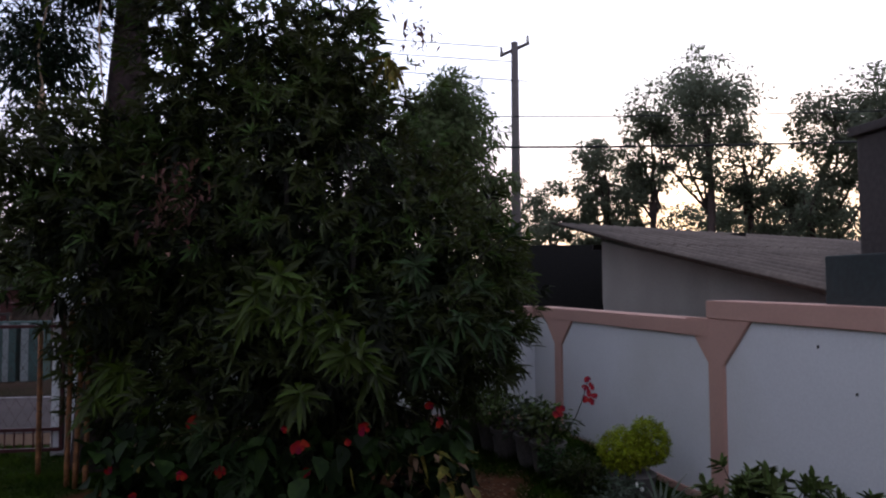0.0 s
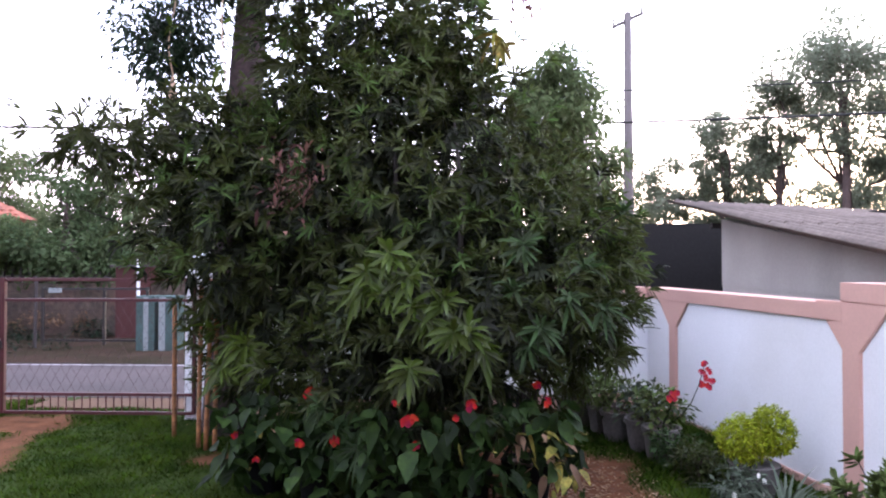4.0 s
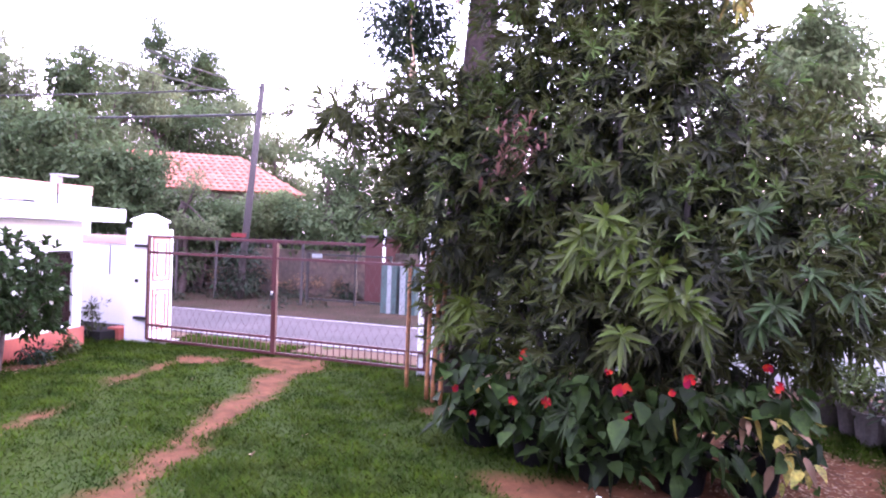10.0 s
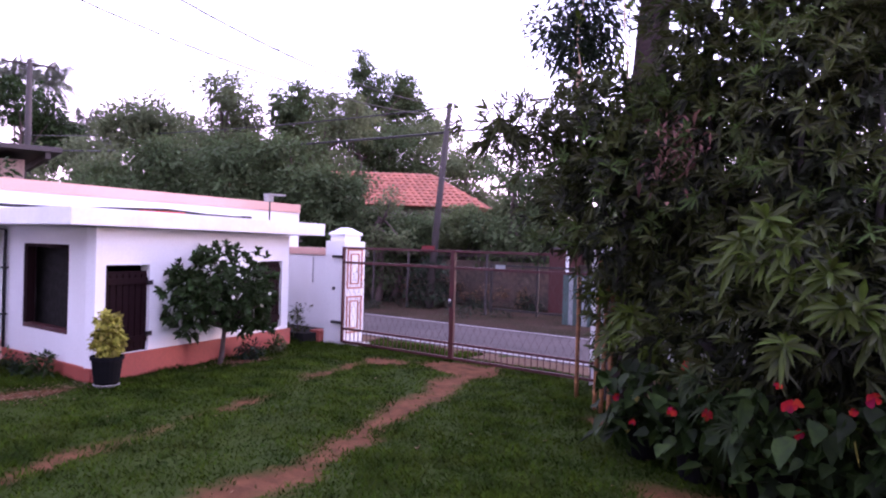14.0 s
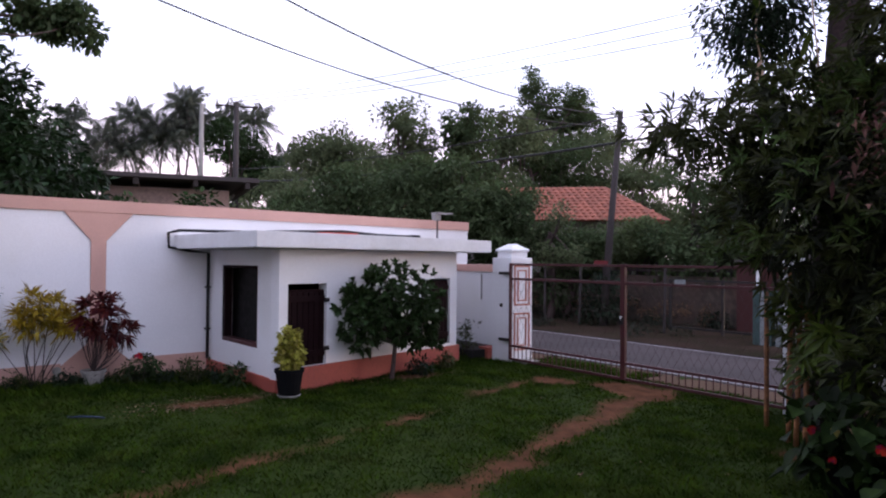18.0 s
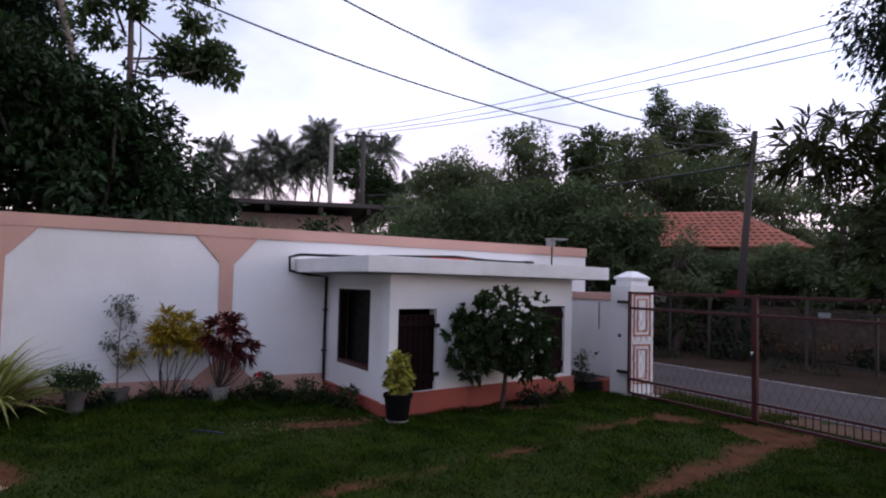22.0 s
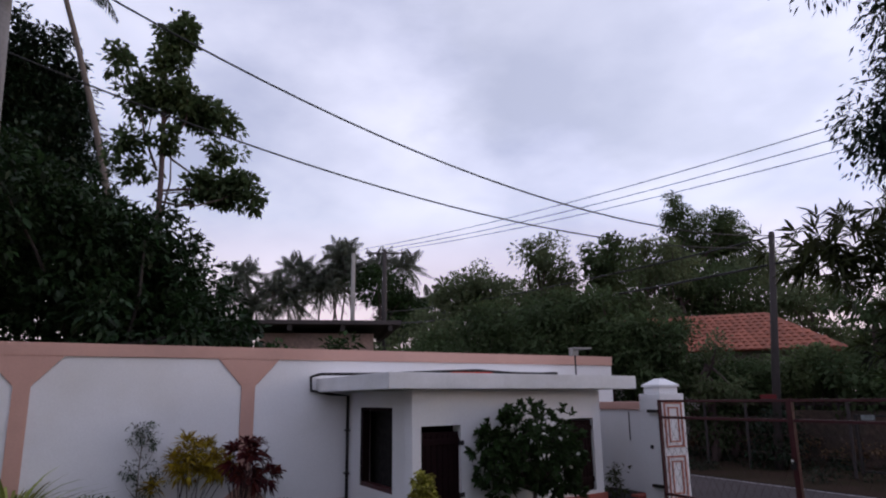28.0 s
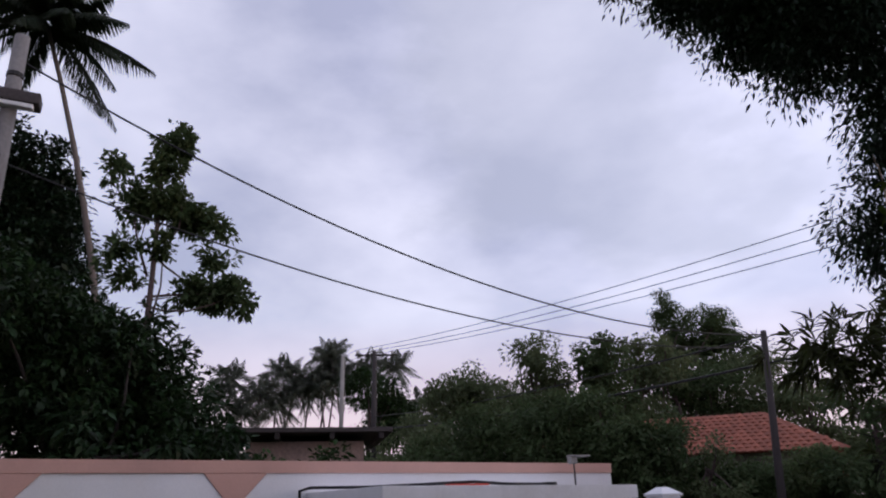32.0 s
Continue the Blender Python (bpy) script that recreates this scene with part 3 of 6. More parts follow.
road = tagged(part("road", box(-70, 60, 7.55, 10.1, -0.2, 0.012), ASPHALT), "grey asphalt road beyond the gate", "road", kind="structure")
tagged(part("road_edge_line", box(-70, 60, 9.95, 9.995, 0.013, 0.017), LINE), "worn white edge line on the far road side", "road marking", kind="structure")
tagged(part("road_edge_line", box(-70, 60, 7.62, 7.70, 0.013, 0.018), LINE), "worn white edge line on the near road side", "road marking", kind="structure")
tagged(part("verge", box(-70, 60, 7.0, 7.54, -0.2, 0.006), VERGE), "strip of pinkish bare soil beside the road", "verge", kind="structure")
tagged(part("far_verge", box(-70, 60, 10.11, 14.05, -0.2, 0.02), material("far_verge_soil", (0.034, 0.021, 0.016), 0.95, 0.3, 1.2, 24, 0.6, (0.019, 0.017, 0.009), 0.9, stain=(0.055, 0.038, 0.028), spec=0.03)), "earth verge on the far side of the road", "verge", kind="structure")

# ---- boundary wall with octagonal white panels, on the house side ----
def panel_wall(name, label, a, b, height, posts, band, low_v, high_v, foot, out_side, funnel=0.30, half=0.085, thick=0.2, base_h=0.24, slack=0.0):
    """A white wall from a to b with pink coping, funnel-headed pilasters and a base band, all proud of it."""
    A, B = Vector((*a, 0)), Vector((*b, 0))
    run = (B - A).length
    along = (B - A) / run
    out = Vector((-along.y, along.x, 0)) * out_side
    w = thing(name, label, "wall", kind="structure")
    part("panel", prism([(0, -0.3), (run, -0.3), (run, height - 0.004), (0, height - 0.004)], -thick, 0.0, A, along, out), WHITE, w)
    part("coping", prism([(-0.01, band), (run + 0.01, band), (run + 0.01, height), (-0.01, height)], -thick - 0.02, 0.0245, A, along, out, 0.005), PINK, w)
    for s in posts:
        part("pilaster", prism([(s - half, foot), (s - half, low_v), (s - half - funnel, band - 0.001), (s + half + funnel, band - 0.001), (s + half, low_v), (s + half, foot)], -0.01, 0.022, A, along, out, 0.006), PINK, w)
        part("pilaster_foot", prism([(s - half - funnel, 0.0), (s - half - funnel, base_h - 0.03), (s - half, foot - 0.001), (s + half, foot - 0.001), (s + half + funnel, base_h - 0.03), (s + half + funnel, 0.0)], -0.01, 0.022, A, along, out, 0.006), PINK, w)
    edges = [0.0] + [q for s in posts for q in (s - half - funnel - 0.001, s + half + funnel + 0.001)] + [run]
    for s0, s1 in zip(edges[::2], edges[1::2]):
        if s1 - s0 > 0.1:
            part("base_band", prism([(s0, -0.1), (s1, -0.1), (s1, base_h), (s0, base_h)], -0.01, 0.018, A, along, out, 0.005), PINK, w)
    return w


W1A, W1B = (-8.35, -5.9), (-9.49, 7.5)
W1D = (Vector(W1B) - Vector(W1A)).normalized()
w1_at = lambda y: (y - W1A[1]) / W1D.y
panel_wall("wall_west", "white boundary wall with pink coping and funnel-headed pilasters", W1A, W1B, 2.17, [w1_at(-3.52), w1_at(-1.07), w1_at(1.385)], 2.02, 1.68, 2.0, 0.47, -1)
# ---- boundary wall on the far side ----
E0, E1, EK = (1.60, 7.35), (2.137, 4.37), (3.1, -2.5)
panel_wall("wall_east", "white boundary wall with lower pink coping beside potted plants", E0, E1, 1.33, [0.62], 1.21, 0.95, 1.2, 0.1, -1, half=0.075, funnel=0.24, base_h=0.05)
panel_wall("wall_east_high", "higher length of white boundary wall with pink coping", E1, EK, 1.475, [0.085, 2.55, 5.0], 1.345, 1.02, 1.3, 0.1, -1, half=0.085, funnel=0.28, base_h=0.05)
panel_wall("wall_north", "white front boundary wall behind the bushes", (-2.72, 6.75), (1.6, 7.35), 1.33, [2.2], 1.21, 0.95, 1.2, 0.3, -1, base_h=0.15)
tagged(part("link_wall", box(-9.35, -7.74, 6.98, 7.14, -0.2, 1.30, 0.01), WHITE), "short white wall between gate pillar and boundary wall", "wall", kind="structure")
tagged(part("drain_cover", box(-8.9, -7.8, 6.25, 6.93, -0.05, 0.14, 0.01), DARK), "low black slab behind the pump house", "drain cover")
tagged(part("drain_brick", box(-7.95, -7.74, 6.50, 6.72, -0.05, 0.17, 0.01), RED), "red brick at the foot of the gate pillar", "brick")
tagged(part("weep_pipe", tube([(-8.45, 6.96, 0.85), (-8.45, 6.96, 1.27)], 0.007, 8), IRON), "thin dark pipe on the short white wall", "pipe")
tagged(part("link_coping", box(-9.35, -7.74, 6.95, 7.17, 1.303, 1.42, 0.008), PINK), "pink coping on the short white wall", "coping", kind="structure")

for s, z, h in ((1.0, 1.24, 0.02), (1.26, 1.0, 0.014)):
    ea = (Vector((*EK, 0)) - Vector((*E1, 0))).normalized()
    tagged(part("wall_nail", prism([(s, z - h), (s + 0.006, z - h), (s + 0.01, z), (s + 0.002, z)], 0.001, 0.012, (*E1, 0), ea, (ea.y, -ea.x, 0)), IRON), "small dark nail stub in the white wall", "nail", "nail stubs")

# ---- pump house ----
HC, HR = Vector((-6.97, 2.84, 0)), Vector((-7.73, 5.89, 0))
HJ, HK = Vector((-9.09, 2.75, 0)), Vector((-9.32, 5.6, 0))
hd = (HR - HC).normalized()
ho = Vector((hd.y, -hd.x, 0))
ld = (HC - HJ).normalized()
lo_ = Vector((ld.y, -ld.x, 0))
house = thing("pump_house", "small white pump house with flat slab roof and red plinth", "outbuilding")


def wall_with_holes(at, along, out, run, z0, z1, holes, thick):
    """A wall with openings (s0, s1, z0, z1) through it, one closed mesh."""
    S = sorted({0.0, run, *[q for h in holes for q in h[:2]]})
    Z = sorted({z0, z1, *[q for h in holes for q in h[2:]]})
    full = lambda i, j: 0 <= i < len(S) - 1 and 0 <= j < len(Z) - 1 and not any(h[0] <= S[i] < h[1] and h[2] <= Z[j] < h[3] for h in holes)
    bm, made = bmesh.new(), {}
    A, a, o = Vector(at), Vector(along), Vector(out)

    def vert(i, j, k):
        if (i, j, k) not in made:
            made[i, j, k] = bm.verts.new(A + a * S[i] + Vector((0, 0, Z[j])) - o * (thick * k))
        return made[i, j, k]

    for i in range(len(S) - 1):
        for j in range(len(Z) - 1):
            if not full(i, j):
                continue
            for k in (0, 1):
                bm.faces.new([vert(i, j, k), vert(i + 1, j, k), vert(i + 1, j + 1, k), vert(i, j + 1, k)])
            for di, dj, p, q in ((-1, 0, (i, j), (i, j + 1)), (1, 0, (i + 1, j), (i + 1, j + 1)), (0, -1, (i, j), (i + 1, j)), (0, 1, (i, j + 1), (i + 1, j + 1))):
                if not full(i + di, j + dj):
                    bm.faces.new([vert(*p, 0), vert(*q, 0), vert(*q, 1), vert(*p, 1)])
    bmesh.ops.recalc_face_normals(bm, faces=bm.faces[:])
    return bm


front_run, left_run = (HR - HC).length, (HC - HJ).length
DOORS = [(0.12, 0.68, 0.26, 1.20), (2.53, 2.99, 0.30, 1.225)]
part("front_wall", wall_with_holes(HC, hd, ho, front_run, -0.2, 1.59, DOORS, 0.14), WHITE, house)
WIN = (0.47, 1.56, 0.44, 1.40)
part("side_wall", wall_with_holes(HJ, ld, lo_, left_run - 0.141, -0.2, 1.59, [WIN], 0.14), WHITE, house)
part("back_wall", prism([(0, -0.2), (1.75, -0.2), (1.75, 1.59), (0, 1.59)], -0.14, 0, HR, (-1, -0.06, 0), (0, 1, 0)), WHITE, house)
# Added black sheet: paints the dark inside of the pump house.
part("inside_shade", prism([(0.75, 0), (front_run - 0.2, 0), (front_run - 0.2, 1.55), (0.75, 1.55)], -1.5, -1.45, HC, hd, ho), DARK, house, "black sheet standing for the shade inside")
pl = part("plinth", merged([prism([(-0.02, -0.2), (front_run + 0.03, -0.2), (front_run + 0.03, 0.26), (-0.02, 0.26)], 0.001, 0.035, HC, hd, ho, 0.006)]), RED, house, "red oxide painted plinth")
part("side_plinth", prism([(0, -0.2), (left_run, -0.2), (left_run, 0.15), (0, 0.15)], 0.001, 0.03, HJ, ld, lo_, 0.006), RED, house)
# roof slab
bm = bmesh.new()
corners = [Vector((-6.69, 2.47, 0)), Vector((-7.55, 6.40, 0)), Vector((-9.37, 6.25, 0)), Vector((-9.06, 2.28, 0))]
lo_ring = [bm.verts.new(c + Vector((0, 0, 1.60))) for c in corners]
hi_ring = [bm.verts.new(c + Vector((0, 0, 1.775))) for c in corners]
bm.faces.new(lo_ring), bm.faces.new(hi_ring)
for i in range(4):
    bm.faces.new((lo_ring[i], lo_ring[(i + 1) % 4], hi_ring[(i + 1) % 4], hi_ring[i]))
bmesh.ops.recalc_face_normals(bm, faces=bm.faces[:])
bmesh.ops.bevel(bm, geom=bm.edges[:], offset=0.008, segments=2, affect="EDGES")
part("roof_slab", bm, WHITE_SLAB, house)


def boarded(parent, at, along, out, s0, s1, z0, z1, name, n=7, back=0.05):
    """A boarded leaf set back in its opening."""
    leaf = part(name, prism([(s0, z0), (s1, z0), (s1, z1), (s0, z1)], -back - 0.03, -back, at, along, out), DOOR, parent, "dark red boarded wooden leaf")
    w = (s1 - s0) / n
    board = prism([(0.004, 0), (w - 0.004, 0), (w - 0.004, z1 - z0 - 0.06), (0.004, z1 - z0 - 0.06)], 0, 0.014, (0, 0, 0), along, out, 0.004)
    me = bpy.data.meshes.new("board")
    board.to_mesh(me), board.free()
    me.materials.append(DOOR)
    for i in range(n):
        b = part("board", me, None, leaf)
        b.location = Vector(at) + Vector(along) * (s0 + i * w) + Vector((0, 0, z0 + 0.03)) - Vector(out) * (back - 0.001)
    for z in (z0 + 0.10, z1 - 0.14):
        part("rail", prism([(s0, z), (s1, z), (s1, z + 0.07), (s0, z + 0.07)], -back + 0.012, -back + 0.03, at, along, out, 0.004), DOOR, leaf)
    return leaf


d1 = boarded(house, HC, hd, ho, 0.12, 0.68, 0.26, 1.13, "door")
for z in (0.42, 0.98):
    part("hinge", prism([(0.64, z), (0.71, z), (0.71, z + 0.05), (0.64, z + 0.05)], 0.002, 0.02, HC, hd, ho), IRON, d1)
boarded(house, HC, hd, ho, 2.53, 2.99, 0.30, 1.20, "door")
grille = part("door_grille", prism([(2.36, 0.30), (2.375, 0.30), (2.375, 1.20), (2.36, 1.20)], 0.004, 0.03, HC, hd, ho), IRON, house, "narrow black iron grille folded open")
for s in (2.41, 2.455, 2.50):
    part("bar", prism([(s, 0.31), (s + 0.012, 0.31), (s + 0.012, 1.19), (s, 1.19)], 0.008, 0.022, HC, hd, ho), IRON, grille)
for z in (0.34, 0.75, 1.13):
    part("rail", prism([(2.376, z), (2.525, z), (2.525, z + 0.02), (2.376, z + 0.02)], 0.022, 0.03, HC, hd, ho), IRON, grille)
win = part("window_opening_frame", prism([(WIN[0], WIN[2]), (WIN[1], WIN[2]), (WIN[1], WIN[2] + 0.05), (WIN[0], WIN[2] + 0.05)], -0.10, -0.006, HJ, ld, lo_, 0.004), GATE, house, "dark red wooden window frame")
for s0, s1, z0, z1 in ((WIN[0], WIN[0] + 0.09, WIN[2] + 0.051, WIN[3]), (WIN[1] - 0.04, WIN[1], WIN[2] + 0.051, WIN[3]), (WIN[0] + 0.091, WIN[1] - 0.041, WIN[3] - 0.04, WIN[3])):
    part("jamb", prism([(s0, z0), (s1, z0), (s1, z1), (s0, z1)], -0.10, -0.006, HJ, ld, lo_, 0.004), DOOR, win)
# Black sheet added close behind the window, in place of interior shade.
part("inner_screen", prism([(0.1, -0.1), (left_run - 0.3, -0.1), (left_run - 0.3, 1.58), (0.1, 1.58)], -0.26, -0.20, HJ, ld, lo_), DARK, house, "black sheet standing for the shade behind the window")

# ---- gate and its pillars ----
def pillar(at, turn=0.0, label="white gate pillar with pyramid cap and moulded panels"):
    p = thing("gate_pillar", label, "gate pillar", at, turn, "gate pillars")
    h = 0.21
    part("shaft", box(-h, h, -h, h, -0.2, 1.53, 0.008), WHITE, p)
    part("cap_slab", box(-h + 0.05, h - 0.05, -h + 0.05, h - 0.05, 1.531, 1.62, 0.01), WHITE, p)
    bm = bmesh.new()
    r = h - 0.03
    base = [bm.verts.new((sx * r, sy * r, 1.621)) for sx, sy in ((-1, -1), (1, -1), (1, 1), (-1, 1))]
    mid = [bm.verts.new((sx * r, sy * r, 1.65)) for sx, sy in ((-1, -1), (1, -1), (1, 1), (-1, 1))]
    top = [bm.verts.new((sx * 0.05, sy * 0.05, 1.735)) for sx, sy in ((-1, -1), (1, -1), (1, 1), (-1, 1))]
    bm.faces.new(base[::-1]), bm.faces.new(top)
    for a, b in ((base, mid), (mid, top)):
        for i in range(4):
            bm.faces.new((a[i], a[(i + 1) % 4], b[(i + 1) % 4], b[i]))
    part("cap", bm, WHITE, p)
    for z0, z1 in ((0.16, 0.72), (0.82, 1.42)):
        for inset, w in ((0.055, 0.022), (0.12, 0.018)):
            y0, y1, a, b = -h + inset, h - inset, z0 + inset - 0.05, z1 - inset + 0.05
            bits = [box(h - 0.002, h + 0.012, y0, y1, a, a + w), box(h - 0.002, h + 0.012, y0, y1, b - w, b), box(h - 0.002, h + 0.012, y0, y0 + w, a + w, b - w), box(h - 0.002, h + 0.012, y1 - w, y1, a + w, b - w)]
            part("moulding", merged(bits), PINK_LINE, p, "brown painted panel moulding")
    return p


pillar((-7.5, 6.77, 0))
pillar((-3.12, 6.77, 0), 180, "white gate pillar half hidden by stalks and leaves")
tagged(part("gate_stop", box(-7.28, -7.02, 6.6, 6.9, -0.1, 0.035, 0.015), CONCRETE), "low grey concrete kerb at the pillar foot", "kerb", kind="structure")


def gate_leaf(x0, x1, label):
    y = 6.53
    g = thing("gate_leaf", label, "gate", (0, 0, 0), group="gate leaves")
    for x in (x0, x1):
        part("stile", box(x - 0.016, x + 0.016, y - 0.022, y + 0.022, 0.05, 1.45, 0.004), GATE, g)
    for z, n in ((1.43, "top_rail"), (1.22, "middle_rail"), (0.25, "lower_rail"), (0.06, "bottom_rail")):
        part(n, box(x0 + 0.017, x1 - 0.017, y - 0.014, y + 0.016, z - 0.016, z + 0.016, 0.003), GATE, g)
    bar = bpy.data.meshes.new("bar")
    bb = tube([(0, 0, 0.077), (0, 0, 0.233)], 0.0065, 6)
    bb.to_mesh(bar), bb.free()
    bar.materials.append(GATE)
    k = int((x1 - x0) / 0.082)
    for i in range(1, k):
        part("bar", bar, None, g).location = (x0 + (x1 - x0) * i / k, y, 0)
    # diamond wire mesh
    bits_v, bits_f = [], []
    step, z0, z1 = 0.11, 0.26, 1.21
    rise = 1.75
    segs = []
    s = x0 - (z1 - z0) / rise
    while s < x1:
        for sign in (1, -1):
            a0, a1 = (s, s + (z1 - z0) / rise)
            pa, pb = (a0, z0), (a1, z1)
            if sign < 0:
                pa, pb = (a0, z1), (a1, z0)
            (xa, za), (xb, zb) = pa, pb
            if xa < x0:
                za, xa = za + (zb - za) * (x0 - xa) / (xb - xa), x0
            if xb > x1:
                zb, xb = za + (zb - za) * (x1 - xa) / (xb - xa), x1
            if xb - xa > 0.01:
                segs.append(((xa, y + 0.003 * sign, za), (xb, y + 0.003 * sign, zb)))
        s += step
    part("wire_mesh", merged([tube([a, b], 0.0015, 4, False) for a, b in segs]), WIRE, g, "diamond wire mesh")
    return g


gl1 = gate_leaf(-7.27, -5.262, "maroon steel gate leaf with wire mesh, closed")
part("latch_plate", box(-5.275, -5.25, 6.49, 6.506, 0.77, 0.82, 0.003), WHITE_SLAB, gl1, "small pale latch plate")
gl2 = gate_leaf(-5.228, -3.22, "second maroon steel gate leaf, closed, half behind stalks")
part("latch", box(-5.285, -5.225, 6.49, 6.505, 0.72, 0.80, 0.004), IRON, gl1)
for z in (0.33, 1.30):
    part("hinge", box(-7.50, -7.28, 6.50, 6.545, z - 0.02, z + 0.02, 0.006), IRON, gl1, "black iron strap hinge")
part("bolt", box(-7.52, -7.47, 6.535, 6.556, 0.80, 0.85, 0.006), IRON, gl1)

# ---- the garden's large plants ----
rng = np.random.default_rng(5)
bush = thing("large_bush", "tall dense dark bush with long glossy whorled leaves", "bush", (-0.95, 5.2, 0))
BL = [(0.0, 0.1, 2.2, 1.2, 1.1, 1.4), (0.9, 0.0, 1.6, 1.0, 0.9, 0.8), (-1.15, 0.1, 1.9, 1.05, 0.9, 0.85), (-0.25, 0.3, 3.7, 0.95, 1.0, 1.4), (0.1, -0.95, 0.95, 0.95, 0.45, 0.6), (0.3, -0.7, 1.2, 0.8, 0.7, 0.6), (-1.0, 0.4, 1.0, 0.9, 0.6, 0.7)]
bits = []
for i in range(22):
    b = BL[i % len(BL)]
    bits.append(limb((rng.normal() * 0.25, rng.normal() * 0.2, -0.05), np.array(b[:3]) + rng.normal(size=3) * np.array(b[3:]) * 0.4, 0.05, 0.01, rng, 0.1, 6, 6))
part("branchwork", merged(bits), BARK_DARK, bush, smooth=True)
BL += [(-0.8, 0.15, 3.5, 0.5, 0.6, 1.1), (0.3, 0.3, 3.6, 0.45, 0.6, 0.8), (-1.45, 0.0, 2.4, 0.55, 0.45, 0.6)]
c, o = in_blobs(rng, BL, 4300, 0.72)
keep = (c[:, 2] > 0.3) & (c[:, 1] < 0.7)
v, f = whorls(rng, c[keep], o[keep], 10, 0.122, 0.19, 0.25)
part("foliage", fast_mesh("foliage", v, f, LEAF_BUSH), None, bush)
# Inner fill whose dark leaf colour paints the shade inside the bush.
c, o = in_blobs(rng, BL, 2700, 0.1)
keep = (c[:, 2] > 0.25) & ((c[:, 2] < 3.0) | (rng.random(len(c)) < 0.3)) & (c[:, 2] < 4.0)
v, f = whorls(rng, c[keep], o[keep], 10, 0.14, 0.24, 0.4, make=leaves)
part("inner_foliage", fast_mesh("inner_foliage", v, f, LEAF_INNER), None, bush, "inner leaves with the bush's shade put into their colour")
BS = [(1.0, -0.1, 0.8, 0.55, 0.4, 0.45), (1.45, 0.1, 1.3, 0.65, 0.6, 0.55), (1.45, -0.25, 1.05, 0.5, 0.45, 0.4), (-1.8, 0.1, 2.35, 0.8, 0.55, 0.4), (-2.3, -0.4, 2.6, 0.6, 0.45, 0.32), (-1.7, 0.2, 2.9, 0.7, 0.5, 0.3), (0.35, 0.2, 3.1, 0.6, 0.6, 0.5), (1.55, 0.0, 1.75, 0.45, 0.4, 0.45), (1.15, 0.1, 2.15, 0.5, 0.5, 0.5)]
c, o = in_blobs(rng, BS, 850, 0.3)
part("outer_branchwork", merged([limb((-0.6 * np.sign(-b[0]), 0.1, 1.6), np.array(b[:3]) + rng.normal(size=3) * np.array(b[3:]) * 0.6, 0.011, 0.003, rng, 0.14, 6, 5) for b in BS for _ in range(4)]), BARK_DARK, bush, smooth=True)
v, f = whorls(rng, c, o, 11, 0.14, 0.17, 0.32)
part("outer_foliage", fast_mesh("outer_foliage", v, f, LEAF_BUSH), None, bush)
# Paler leaves above 1.5 m paint the light on the upper bush.
c, o = in_blobs(rng, BL, 1150, 0.98)
keep = (c[:, 2] > 1.5) & (c[:, 1] < 0.6)
v, f = whorls(rng, c[keep], o[keep], 10, 0.115, 0.18, 0.25)
part("young_growth", fast_mesh("young_growth", v, f, LEAF_LIT), None, bush, "yellow-green upper leaves with sunlight put into their colour")
c = np.array([(-0.66, -1.0, 2.34), (-0.62, -1.0, 2.22), (-0.58, -1.02, 2.12), (-0.66, -1.0, 2.05), (0.95, -0.6, 3.5), (0.98, -0.6, 3.4)]) + rng.normal(size=(6, 3)) * 0.04
v, f = sprays(rng, c, unit(c), 34, 0.07, 0.08, 0.35, 0.6)
part("dead_foliage", fast_mesh("dead_foliage", v, f, LEAF_DEAD), None, bush, "dry brown leaves caught in the bush")
v, f = whorls(rng, np.array([(0.74, -0.5, 3.3), (0.79, -0.5, 3.22)]), np.array([[0, -1.0, -0.6], [0.2, -1.0, -0.8]]), 9, 0.17, 0.22, 0.9)
part("yellowed_spray", fast_mesh("yellowed_spray", v, f, LEAF_FADED, True), None, bush, "yellowed drooping leaf spray")

tree("big_shade_tree", "big shade tree with purplish trunk and fine drooping leaflets", (-2.72, 6.15, 0), (-2.42, 6.15, 5.6), 0.26,
     [(-2.35, 5.75, 7.0, 1.2, 1.1, 1.0), (-0.8, 6.5, 7.6, 1.8, 1.6, 1.2), (-2.0, 6.3, 6.3, 1.1, 1.1, 0.9), (-1.9, 5.0, 8.0, 1.3, 1.4, 0.9), (-3.2, 5.9, 3.4, 0.32, 0.3, 0.4), (-3.15, 5.85, 3.7, 0.32, 0.3, 0.4), (-3.2, 5.8, 3.9, 0.32, 0.3, 0.38), (-3.0, 5.85, 4.2, 0.38, 0.3, 0.4), (-2.5, 5.5, 5.2, 0.6, 0.6, 0.6)]
     + [(-3.05, 5.2, 5.85, 0.75, 0.7, 0.5), (-3.92, 4.41, 6.9, 0.45, 0.45, 0.35), (-3.62, 4.66, 6.3, 0.45, 0.45, 0.35), (-3.28, 4.90, 5.75, 0.45, 0.45, 0.35), (-2.93, 5.12, 5.15, 0.45, 0.45, 0.4), (-3.4, 4.9, 6.6, 0.6, 0.6, 0.5), (-2.7, 5.6, 4.6, 0.45, 0.45, 0.4)] * 3, 1500, 0.32, 118, 0.07, LEAF_DARK, BARK_GREY, 11, 0.36, 0.85, 7, fine=False, hang=0.35, limb_r=0.12, limb_from=0.9, bend=0.008)
